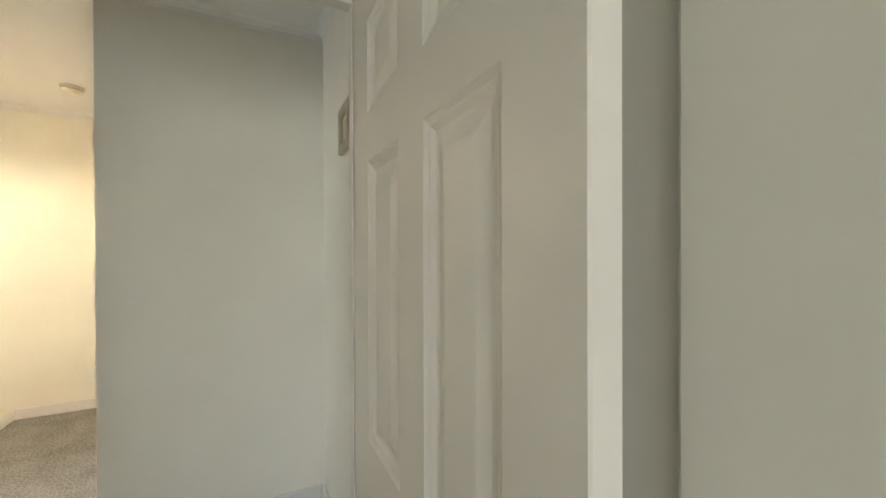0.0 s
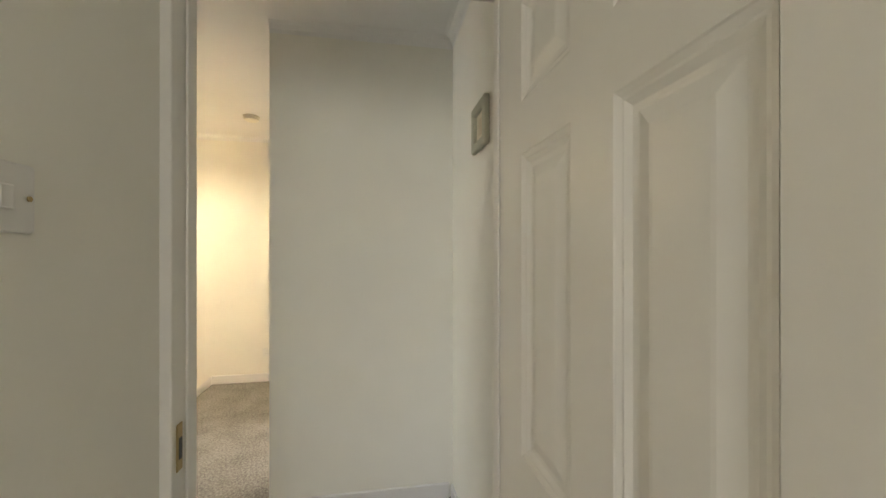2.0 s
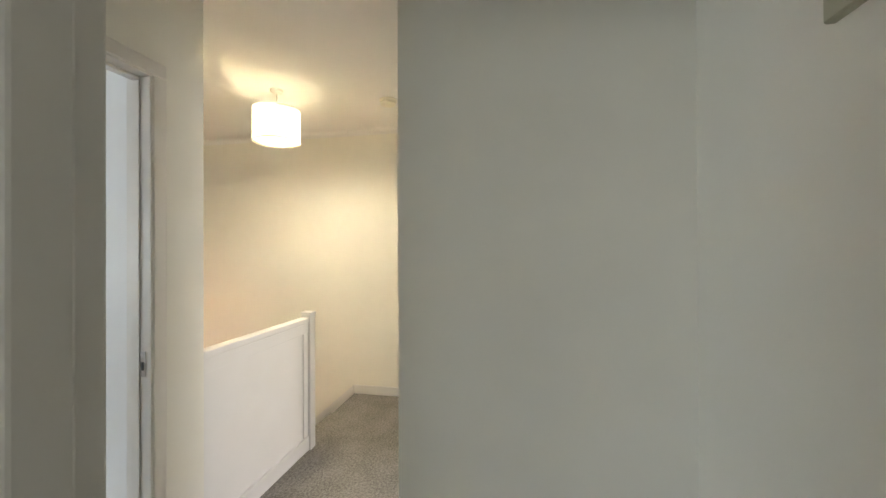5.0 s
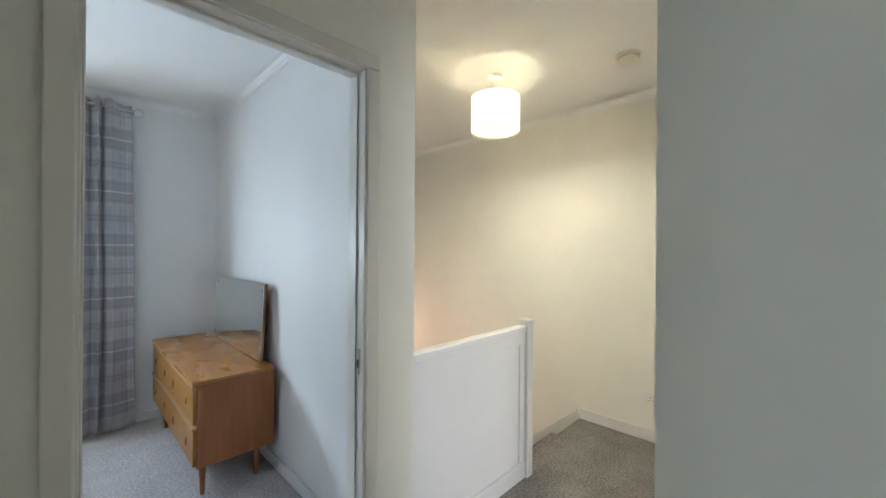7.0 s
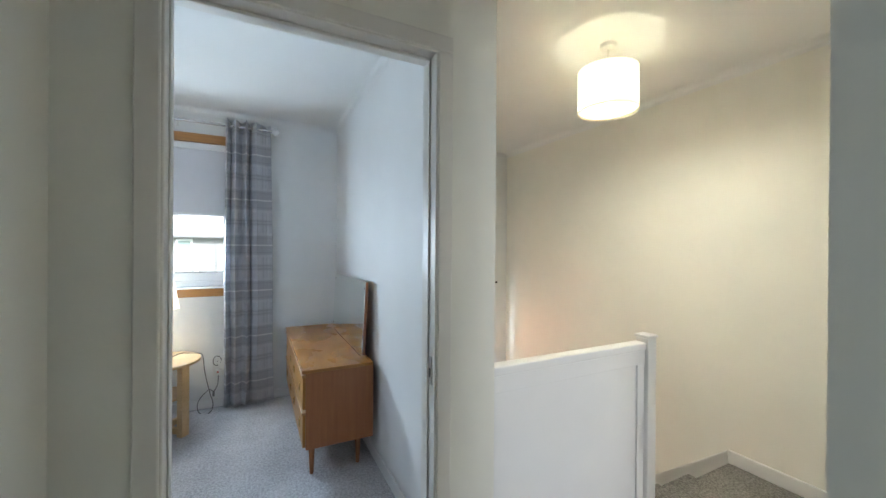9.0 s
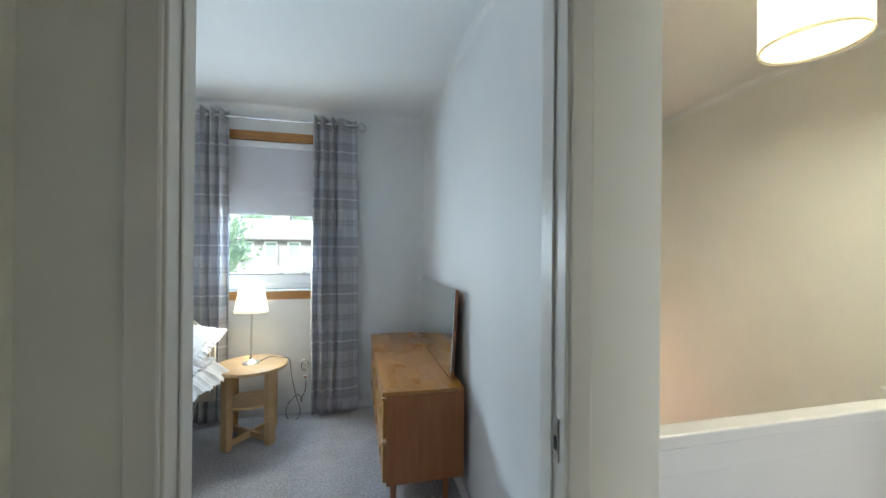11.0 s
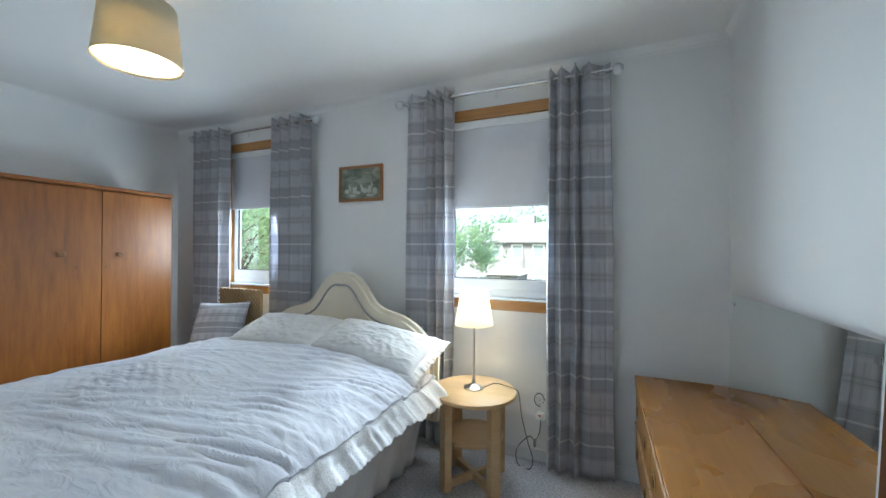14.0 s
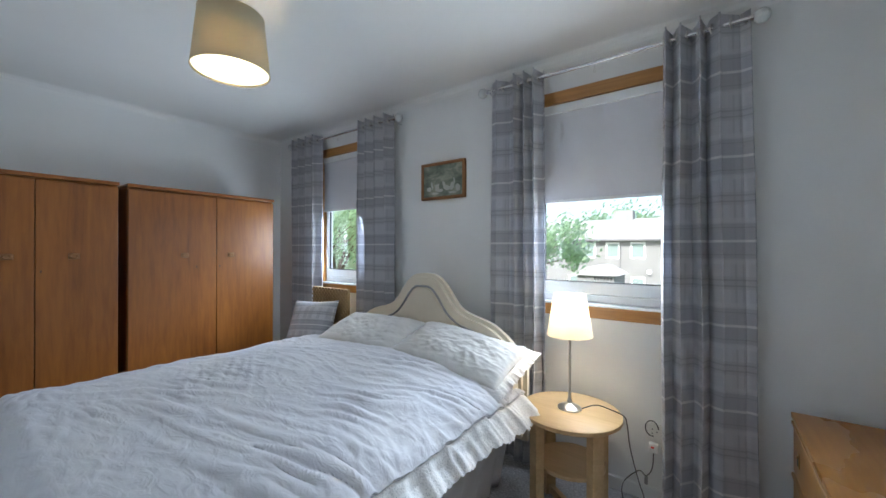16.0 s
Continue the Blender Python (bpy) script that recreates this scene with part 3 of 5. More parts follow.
def pendant(c, z0, z1, r0, r1, mat, label, diffuser_z):
    p = thing("pendant_lamp", (c[0], c[1], H), label, "ceiling lamp")
    part("ceiling_rose", lathe([(0.03, H - 0.028), (0.042, H - 0.02), (0.045, H - 0.0005)], c, 32), M_PLASTIC, p, "round white plastic rose", True)
    part("flex", lathe([(0.0035, z1 - 0.06), (0.0035, H - 0.027)], c, 8), M_PLASTIC, p, "", True)
    zb = 2.215
    # base made extra wide to keep the bulb's direct light off the ceiling
    part("bulb", lathe([(0.050, zb + 0.030), (0.052, zb + 0.035), (0.03, zb + 0.075), (0.016, z1 - 0.055), (0.02, z1 - 0.054), (0.02, z1 - 0.03)], c, 24), M_PLASTIC, p, "white plastic bulb base and holder, widened to block upward light", True)
    sh = part("shade", ring_band(c, r0, r1, z0, z1), mat, p, "", True)
    for z, r in ((z0, r0), (z1, r1)):
        rim = tube([(c[0] + (r - 0.001) * math.cos(k * math.pi / 24), c[1] + (r - 0.001) * math.sin(k * math.pi / 24), z) for k in range(49)], 0.0028, 6)
        part("rim", rim, mat, sh, "", True)
    for k in range(3):
        a = k * 2 * math.pi / 3 + 0.4
        part("spider_arm", tube([(c[0] + 0.02 * math.cos(a), c[1] + 0.02 * math.sin(a), z1 - 0.06), (c[0] + (r1 - 0.004) * math.cos(a), c[1] + (r1 - 0.004) * math.sin(a), z1 - 0.012)], 0.002, 6), M_PLASTIC, p)
    part("diffuser", lathe([(r0 - 0.006, diffuser_z), (r0 - 0.006, diffuser_z + 0.003)], c, 48), M_DIFFUSER, p, "glowing white diffuser disc", True)
    return p


pendant((2.33, 1.83), 2.135, 2.36, 0.158, 0.158, M_SHADE, "lit white fabric drum pendant lamp over the landing", 2.142)
pendant((-1.20, 2.59), 2.125, 2.375, 0.158, 0.132, M_TAN, "lit tan fabric tapered pendant lamp over the bed", 2.132)
sd = thing("smoke_detector", (2.66, 1.11, H), "round cream plastic smoke detector on the ceiling", "smoke detector")
SD = (2.66, 1.11)
part("base", lathe([(0.065, H - 0.014), (0.067, H - 0.0005)], SD, 40), M_CREAM_PLASTIC, sd, "", True)
part("vent_slot", lathe([(0.053, H - 0.019), (0.053, H - 0.0142)], SD, 40), M_CREAM_PLASTIC, sd, "recessed vent ring", True)
part("dome", lathe([(0.0005, H - 0.0425), (0.024, H - 0.042), (0.046, H - 0.040), (0.058, H - 0.032), (0.060, H - 0.0192)], SD, 40), M_CREAM_PLASTIC, sd, "", True)
part("test_button", lathe([(0.0085, H - 0.045), (0.009, H - 0.0428)], (2.64, 1.09), 18), M_CREAM_PLASTIC, sd, "", True)

sw = thing("light_switch", (-0.29, 0.466, 1.42), "white plastic light switch plate on the cream wall", "switch")
part("plate", boxed(-0.333, -0.247, 0.457, 0.4655, 1.377, 1.463, bev=0.004), M_PLASTIC, sw)
part("rocker", boxed(-0.299, -0.281, 0.4525, 0.4568, 1.405, 1.435, bev=0.002), M_PLASTIC, sw)
for x in (-0.321, -0.259):
    part("screw", lathe([(0.0035, 0), (0.0035, 0.0015)], (0, 0), 12), M_BRASS, sw).matrix_basis = Matrix.Translation((-0.29, 0.466, 1.42)) @ pose(x + 0.29, -0.0105, 0.0, 90, 0, 0) @ Matrix.Identity(4)


def socket(name, m, w, label):
    """A wall socket on the plane facing -y at the origin of m."""
    s = thing(name, (0, 0, 0), label, "socket")
    part("plate", boxed(-w / 2, w / 2, -0.010, -0.0005, -0.043, 0.043, bev=0.003), M_PLASTIC, s)
    n = 2 if w > 0.1 else 1
    for i in range(n):
        cx = (i - (n - 1) / 2) * 0.07
        for dx, dz, a, b in ((0, 0.012, 0.004, 0.008), (-0.011, -0.010, 0.0065, 0.004), (0.011, -0.010, 0.0065, 0.004)):
            part("pin_hole", boxed(cx + dx - a / 2, cx + dx + a / 2, -0.0112, -0.0101, dz - b / 2, dz + b / 2), M_DARK, s)
        part("rocker", boxed(cx - 0.005, cx + 0.005, -0.014, -0.0101, 0.022, 0.036, bev=0.001), M_PLASTIC, s)
    s.matrix_basis = m
    return s


socket("wall_socket", pose(3.28, 1.15, 0.30, 0, 0, -90), 0.086, "white plastic single socket on the landing wall")
socket("wall_socket", pose(0.288, 4.06, 0.34, 0, 90, 0), 0.146, "white plastic socket beside the bedroom curtain")
pl = thing("plug", (0.288, 4.0, 0.30), "white three-pin plug pushed into the socket", "plug")
part("body", boxed(0.266, 0.310, 4.012, 4.0445, 0.275, 0.325, bev=0.006), M_PLASTIC, pl, "", True)
part("mark", boxed(0.276, 0.292, 4.0105, 4.0119, 0.300, 0.311), M_RED, pl, "small red mark")

ph = thing("small_picture", (0.602, -0.38, 1.84), "small square picture in a pale green frame on the hall wall", "picture")
bm = wall("frame", "y", -0.379, -0.358, 0.506, 0.700, 1.748, 1.932, fabric("pale_green_frame", (0.42, 0.43, 0.33), (0.55, 0.54, 0.42), 30), ((0.542, 0.664, 1.785, 1.895),))
del bm["kind"]
bm.parent, bm.matrix_parent_inverse = ph, Matrix.Translation(-ph.location)
bm.modifiers.new("edge", "BEVEL").width = 0.004
part("mount", boxed(0.543, 0.663, -0.378, -0.372, 1.786, 1.894), fabric("cream_card", (0.66, 0.60, 0.45), (0.74, 0.68, 0.53), 60), ph, "cream card mount")
part("print", boxed(0.573, 0.633, -0.3719, -0.3705, 1.808, 1.872), fabric("faded_print", (0.55, 0.42, 0.26), (0.72, 0.66, 0.52), 45), ph, "faded flower print")

# ---- windows and blinds ----
def window(name, x0, x1, z0, z1, label):
    w = tagged(new(name), label, "", "", "structure")
    w.location = ((x0 + x1) / 2, 4.1, z0)
    t = 0.018
    part("lining", boxed(x0, x1, 4.052, 4.178, z1 - 0.072, z1, bev=0.002), M_PINE, w, "varnished wooden head lining")
    for a, b in ((x0, x0 + t), (x1 - t, x1)):
        part("lining", boxed(a, b, 4.053, 4.178, z0 + 0.0805, z1 - 0.0725, bev=0.002), M_PINE, w, "varnished wooden side lining")
    part("apron", boxed(x0 - 0.012, x1 + 0.012, 4.040, 4.0595, z0, z0 + 0.066, bev=0.004), M_PINE, w, "varnished wooden apron board")
    part("sill", boxed(x0, x1, 4.036, 4.178, z0 + 0.0665, z0 + 0.08, bev=0.004), M_UPVC, w, "white window sill")
    a0, a1, c0, c1 = x0 + t, x1 - t, z0 + 0.081, z1 - 0.073
    fr = wall("window_frame", "y", 4.105, 4.165, a0, a1, c0, c1, M_UPVC, ((a0 + 0.018, a1 - 0.018, c0 + 0.045, c1 - 0.04),))
    sash = wall("sash", "y", 4.098, 4.150, a0 + 0.0185, a1 - 0.0185, c0 + 0.0455, c1 - 0.0405, M_UPVC, ((a0 + 0.048, a1 - 0.048, c0 + 0.118, c1 - 0.09),))
    for o in (fr, sash):
        del o["kind"]
        o.parent, o.matrix_parent_inverse = w, Matrix.Translation(-w.location)
        o.modifiers.new("edge", "BEVEL").width = 0.005
    gk = wall("gasket", "y", 4.112, 4.126, a0 + 0.0482, a1 - 0.0482, c0 + 0.1182, c1 - 0.0902, M_DARK, ((a0 + 0.0535, a1 - 0.0535, c0 + 0.1235, c1 - 0.0955),))
    del gk["kind"]
    gk.parent, gk.matrix_parent_inverse = w, Matrix.Translation(-w.location)
    pane = part("pane", boxed(a0 + 0.049, a1 - 0.049, 4.116, 4.120, c0 + 0.119, c1 - 0.091), M_GLASS, w, "clear double glazing")
    pane.visible_shadow = False
    return w


window("window_1", WIN_R[0], WIN_R[1], 0.94, 2.30, "white plastic window in a varnished wooden surround")
window("window_2", WIN_L[0], WIN_L[1], 0.94, 2.30, "white plastic window in a varnished wooden surround")
window("window_3", WIN_S[0], WIN_S[1], -0.35, 0.88, "white plastic stair window in a wooden surround")


def blind(x0, x1, zb, label):
    b = thing("roller_blind", ((x0 + x1) / 2, 4.08, 2.2), label, "blind", "bedroom blinds")
    part("cassette", boxed(x0 + 0.021, x1 - 0.021, 4.066, 4.094, 2.172, 2.226, bev=0.006), M_UPVC, b, "pale green-white head rail")
    part("cloth", boxed(x0 + 0.024, x1 - 0.024, 4.079, 4.081, zb + 0.018, 2.1715), M_BLIND, b)
    part("bottom_bar", boxed(x0 + 0.022, x1 - 0.022, 4.073, 4.087, zb, zb + 0.0175, bev=0.004), M_UPVC, b)


blind(WIN_R[0], WIN_R[1], 1.622, "pale lilac-white roller blind drawn halfway down")
blind(WIN_L[0], WIN_L[1], 1.70, "pale lilac-white roller blind drawn halfway down")

# ---- curtains and poles ----
ROD_Y, ROD_Z = 3.965, 2.372


def fold_knots(folds, seed, flat):
    """Uneven fold ends along the cloth, 0 to 1; the fold at the flat end is broad."""
    rnd = random.Random(seed)
    w = [rnd.uniform(0.65, 1.35) for _ in range(folds)]
    if flat:
        w[-1 if flat > 0 else 0] = 2.3
    out, total = [0.0], sum(w)
    for q in w:
        out.append(out[-1] + q / total)
    return out, [0.42 if q == 2.3 else rnd.uniform(0.8, 1.15) for q in w]


def curtain_mesh(x0, x1, b0, b1, ztop, zbot, folds, seed, y=ROD_Y, amp=0.042, flat=0, nu=150, nv=44):
    """Hanging folds of uneven width: rounded rolls in plan that lean and loosen downwards; u runs along the cloth."""
    rnd = random.Random(seed)
    ph1, ph2, ph3 = (rnd.uniform(0, 6.3) for _ in range(3))
    knots, depth = fold_knots(folds, seed, flat)
    bm = bmesh.new()
    uv = bm.loops.layers.uv.new("UVMap")
    grid = []
    cloth = (x1 - x0) * 2.1
    for j in range(nv + 1):
        k = j / nv
        z = ztop + (zbot - ztop) * k
        row = []
        for i in range(nu + 1):
            s = i / nu
            w = min(max(s + 0.035 * math.sin(math.pi * s) * math.sin(3.2 * k + ph1 + 3 * s) * k, 0.0), 1.0)
            n = min(max(q for q in range(folds) if knots[q] <= w + 1e-9), folds - 1)
            t = (w - knots[n]) / (knots[n + 1] - knots[n])
            phase = 2 * math.pi * t
            near = depth[n] * (1 - abs(2 * t - 1)) + (depth[n] + depth[max(n - 1, 0) if t < 0.5 else min(n + 1, folds - 1)]) / 2 * abs(2 * t - 1)
            a = amp * near * (1 - 0.12 * k + 0.25 * math.sin(ph3 + 5 * s) * k)
            wave = math.sin(phase)
            wave = math.copysign(abs(wave) ** 0.8, wave)
            xa, xb = x0 + (b0 - x0) * k, x1 + (b1 - x1) * k
            gap = (knots[n + 1] - knots[n]) * (x1 - x0)
            x = xa + (xb - xa) * w + 0.11 * gap * math.sin(2 * phase) + 0.007 * math.sin(7 * k + ph1 + 4 * s) * k
            yy = y - a * wave - 0.012 * k * math.sin(4 * s + ph2) - 0.004 * math.sin(11 * k + ph2 + 9 * s) * k
            lobe = max(0.0, 1 - j / 2.5)
            zz = z + lobe * 0.012 * math.sin(phase) + (0.006 * math.sin(phase + 1) * k ** 8)
            row.append(bm.verts.new((x, yy, zz)))
        grid.append(row)
    for j in range(nv):
        for i in range(nu):
            f = bm.faces.new((grid[j][i], grid[j][i + 1], grid[j + 1][i + 1], grid[j + 1][i]))
            for l, (ii, jj) in zip(f.loops, ((i, j), (i + 1, j), (i + 1, j + 1), (i, j + 1))):
                l[uv].uv = (ii / nu * cloth, (jj / nv) * (ztop - zbot) + 0.12)
    return bm


def curtain(x0, x1, b0, b1, seed, label, folds=4, mat=M_PLAID, ztop=2.418, zbot=0.018, y=ROD_Y, name="curtain", rings=True, group="bedroom curtains", amp=0.042, flat=0):
    c = thing(name, ((x0 + x1) / 2, y, zbot), label, "curtain", group)
    cl = part("cloth", curtain_mesh(x0, x1, b0, b1, ztop, zbot, folds, seed, y, amp, flat), mat, c, "", True)
    cl.modifiers.new("thick", "SOLIDIFY").thickness = 0.003
    if rings:
        knots = fold_knots(folds, seed, flat)[0]
        for q in range(folds):
            for s in (knots[q], (knots[q] + knots[q + 1]) / 2):
                x = x0 + (x1 - x0) * s + 0.004
                bm = tube([(x + 0.003 * math.sin(k), y + 0.021 * math.cos(k * math.pi / 10), ROD_Z + 0.021 * math.sin(k * math.pi / 10)) for k in range(21)], 0.004, 6)
                part("eyelet", bm, M_STEEL, c, "steel eyelet", True)
    return c


curtain(-0.635, -0.285, -0.65, -0.265, 3, "grey checked wool eyelet curtain drawn to the window's side", flat=-1)
curtain(0.335, 0.675, 0.325, 0.715, 8, "grey checked wool eyelet curtain drawn to the window's side", flat=1)
curtain(-2.90, -2.455, -2.93, -2.415, 5, "grey checked wool eyelet curtain beside the wardrobe")
curtain(-1.92, -1.53, -1.97, -1.48, 11, "grey checked wool eyelet curtain behind the bed")


def ico(c, r, sub=2):
    bm = bmesh.new()
    bmesh.ops.create_icosphere(bm, subdivisions=sub, radius=r)
    bmesh.ops.translate(bm, vec=c, verts=bm.verts)
    return bm


M_CRYSTAL = material("frosted_acrylic", (0.68, 0.70, 0.70), 0.18)[0]


def pole(x0, x1, label):
    p = thing("curtain_pole", ((x0 + x1) / 2, ROD_Y, ROD_Z), label, "curtain pole", "bedroom curtain poles")
    part("pole", tube([(x0, ROD_Y, ROD_Z), (x1, ROD_Y, ROD_Z)], 0.011, 16), M_CHROME, p, "polished chrome tube", True)
    for x, s in ((x0, -1), (x1, 1)):
        fin = part("finial", ico((x + s * 0.042, ROD_Y, ROD_Z), 0.033), M_CRYSTAL, p, "faceted glassy ball finial")
        part("collar", tube([(x, ROD_Y, ROD_Z), (x + s * 0.014, ROD_Y, ROD_Z)], 0.015, 14), M_CHROME, fin, "", True)
    for x in (x0 + 0.012, x1 - 0.012):
        part("bracket", tube([(x, 4.0595, ROD_Z - 0.02), (x, 4.02, ROD_Z - 0.022), (x, ROD_Y, ROD_Z - 0.012)], 0.006, 8), M_CHROME, p, "", True)
    cx = (x0 + x1) / 2
    part("centre_hook", tube(spline([(cx, ROD_Y, ROD_Z - 0.01), (cx + 0.002, ROD_Y, ROD_Z - 0.03), (cx - 0.006, ROD_Y, ROD_Z - 0.05), (cx + 0.006, ROD_Y, ROD_Z - 0.055), (cx + 0.002, ROD_Y, ROD_Z - 0.04)], 5), 0.0018, 6), M_STEEL, p)


pole(-0.662, 0.672, "polished chrome curtain pole with ball finials")
pole(-2.915, -1.51, "polished chrome curtain pole with ball finials")
curtain(2.48, 3.04, 2.47, 3.07, 21, "peach cotton curtain drawn across the stair window", 6, M_PEACH, 0.955, -0.9, 3.98, "stair_curtain", False, "stair curtains", 0.02)
curtain(1.95, 2.46, 1.93, 2.465, 22, "peach cotton curtain drawn across the stair window", 6, M_PEACH, 0.955, -0.9, 3.98, "stair_curtain", False, "stair curtains", 0.02)
rail = thing("stair_curtain_rod", (2.5, 3.98, 0.97), "thin dark curtain rod over the stair window", "curtain rod")
part("rod", tube([(1.92, 3.98, 0.968), (3.07, 3.98, 0.968)], 0.006, 10), M_DARK, rail, "", True)
part("finial", ico((3.08, 3.98, 0.968), 0.013), M_DARK, rail)
for x in (1.96, 3.05):
    part("bracket", tube([(x, 3.98, 0.968), (x, 4.0595, 0.968)], 0.005, 8), M_DARK, rail)

# ---- painting ----
art = thing("painting", (-1.09, 4.05, 1.847), "framed dark green painting of pale shapes by water", "painting")
fr = wall("frame", "y", 4.030, 4.0585, -1.292, -0.892, 1.709, 1.987, M_FRAME, ((-1.270, -0.914, 1.731, 1.965),))
del fr["kind"]
fr.parent, fr.matrix_parent_inverse = art, Matrix.Translation(-art.location)
fr.modifiers.new("edge", "BEVEL").width = 0.004


def canvas_mat():
    m, t, b = material("painted_canvas", (0.2, 0.2, 0.15), 0.55)
    v = coords(t, (7, 7, 11))
    f = noise_tex(t, v, 1.3, 5, 0.6, 0.6)
    t.links.new(ramp(t, f, [(0.3, (0.08, 0.10, 0.08)), (0.5, (0.22, 0.25, 0.19)), (0.72, (0.48, 0.47, 0.36))]), b.inputs["Base Color"])
    return m


part("canvas", boxed(-1.2695, -0.9145, 4.040, 4.050, 1.7315, 1.9645), canvas_mat(), art)
M_PALE = fabric("pale_oil_paint", (0.40, 0.41, 0.36), (0.58, 0.58, 0.52), 60)
for k, (x, z, rx, rz, lean) in enumerate(((-1.215, 1.79, 0.022, 0.016, 20), (-1.19, 1.815, 0.008, 0.026, -12), (-1.14, 1.80, 0.020, 0.027, 15), (-1.115, 1.775, 0.03, 0.012, 4), (-1.075, 1.815, 0.012, 0.03, -20),
                                           (-1.05, 1.79, 0.03, 0.018, 10), (-1.005, 1.80, 0.018, 0.03, 14), (-0.985, 1.835, 0.007, 0.022, -8), (-0.955, 1.785, 0.022, 0.024, -18), (-1.16, 1.755, 0.032, 0.008, 0), (-1.0, 1.752, 0.036, 0.007, 3))):
    bm = bmesh.new()
    ring = []
    for i in range(22):
        a = 2 * math.pi * i / 22
        q = 1 + 0.35 * noise.noise(Vector((math.cos(a) * 1.6 + k * 3, math.sin(a) * 1.6, k)))
        ring.append(bm.verts.new((rx * q * math.cos(a), 0, rz * q * math.sin(a))))
    bm.faces.new(ring)
    bmesh.ops.transform(bm, matrix=Matrix.Translation((x, 4.0385 - 0.0002 * k, z)) @ Matrix.Rotation(radians(lean), 4, "Y"), verts=bm.verts)
    part("pale_shape", bm, M_PALE, art)

# ---- wardrobes ----
M_PULL = material("bronze_pull", (0.30, 0.14, 0.055), 0.3, 0.3)[0]


def wardrobe(y0, y1, split, pulls, label, holes):
    w = thing("wardrobe", (-3.02, (y0 + y1) / 2, 0), label, "wardrobe", "matching wardrobes")
    part("carcass", boxed(-3.30, -2.772, y0 + 0.004, y1 - 0.004, 0.06, 1.765, bev=0.003), M_WARD, w)
    part("plinth", boxed(-3.29, -2.80, y0 + 0.02, y1 - 0.02, 0.001, 0.0595), M_WARD, w)
    part("top", boxed(-3.30, -2.742, y0, y1, 1.7655, 1.79, bev=0.004), M_WARD, w, "overhanging top board")
    for a, b in ((y0 + 0.006, split - 0.002), (split + 0.002, y1 - 0.006)):
        d = part("door", boxed(-2.7715, -2.750, a, b, 0.075, 1.752, bev=0.003), M_WARD, w, "figured teak veneer door")
        for py in pulls:
            if a < py < b:
                part("pull", boxed(-2.7495, -2.742, py - 0.026, py + 0.026, 1.268, 1.304, bev=0.006), M_PULL, d, "recessed bronze pull", True)
                bm = tube([(-2.7405, py + 0.015 * math.cos(k * math.pi / 10), 1.286 + 0.011 * math.sin(k * math.pi / 10)) for k in range(21)], 0.005, 8)
                part("pull_ring", bm, M_PULL, d, "", True)
        for hy in holes:
            if a < hy < b:
                part("keyhole", boxed(-2.7497, -2.7478, hy - 0.003, hy + 0.003, 1.188, 1.202), M_DARK, d)
    return w


wardrobe(2.60, 3.665, 3.175, (2.95, 3.287), "teak veneer two-door wardrobe with oval pulls", (3.03, 3.20))
wardrobe(1.625, 2.558, 2.165, (2.335, 2.055), "teak veneer two-door wardrobe with oval pulls, beside its twin", (2.19,))

# ---- dressing chest with mirror ----
dr = thing("dressing_chest", (1.02, 3.296, 0), "low teak dressing chest with two rows of drawers", "chest of drawers")
part("body", boxed(0.832, 1.222, 2.652, 3.94, 0.19, 0.628), M_TEAK_END, dr)
part("top", boxed(0.806, 1.226, 2.638, 3.956, 0.6285, 0.648, bev=0.003), M_TEAK_TOP, dr, "polished teak top with a worn sheen")
for y in (2.6385, 3.9405):
    part("end_panel", boxed(0.828, 1.226, y, y + 0.013, 0.185, 0.628, bev=0.002), M_TEAK_END, dr, "reddish teak end panel")
M_LIP = wood("worn_drawer_lip", (0.36, 0.18, 0.06), (0.56, 0.36, 0.18), (7, 0.6, 7), 0.38)
for z0, z1 in ((0.415, 0.618), (0.195, 0.402)):
    for a, b in ((2.655, 3.294), (3.300, 3.937)):
        d = part("drawer_front", boxed(0.812, 0.8315, a, b, z0, z1 - 0.014, bev=0.002), M_TEAK, dr)
        part("lip", boxed(0.805, 0.8315, a - 0.01 if a < 3 else a, b, z1 - 0.0135, z1, bev=0.002), M_LIP, d, "worn paler finger lip")
        for py in (a + 0.14, b - 0.14):
            bm = boxed(0.807, 0.8115, py - 0.014, py + 0.014, z0 + 0.068, z0 + 0.122, bev=0.002)
            hd = part("handle", bm, M_PULL_BRASS, d, "small rectangular brass pull")
            part("slot", boxed(0.8055, 0.8069, py - 0.008, py + 0.008, z0 + 0.076, z0 + 0.106), M_DARK, hd, "dark finger slot")
            part("lip_bar", boxed(0.801, 0.8068, py - 0.010, py + 0.010, z0 + 0.1065, z0 + 0.113, bev=0.002), M_PULL_BRASS, hd)
for x, y in ((0.872, 2.72), (1.15, 2.72), (0.872, 3.79), (1.15, 3.79)):
    part("leg", lathe([(0.011, 0.001), (0.020, 0.19)], (x, y), 18), M_TEAK_END, dr, "turned tapering leg", True)
mir = thing("dresser_mirror", (1.22, 3.26, 0.65), "frameless rectangular mirror standing on the teak chest", "mirror")
LEAN = Matrix.Translation((1.192, 3.26, 0.6565)) @ pose(0, 0, 0, 0, 2.6, 0)
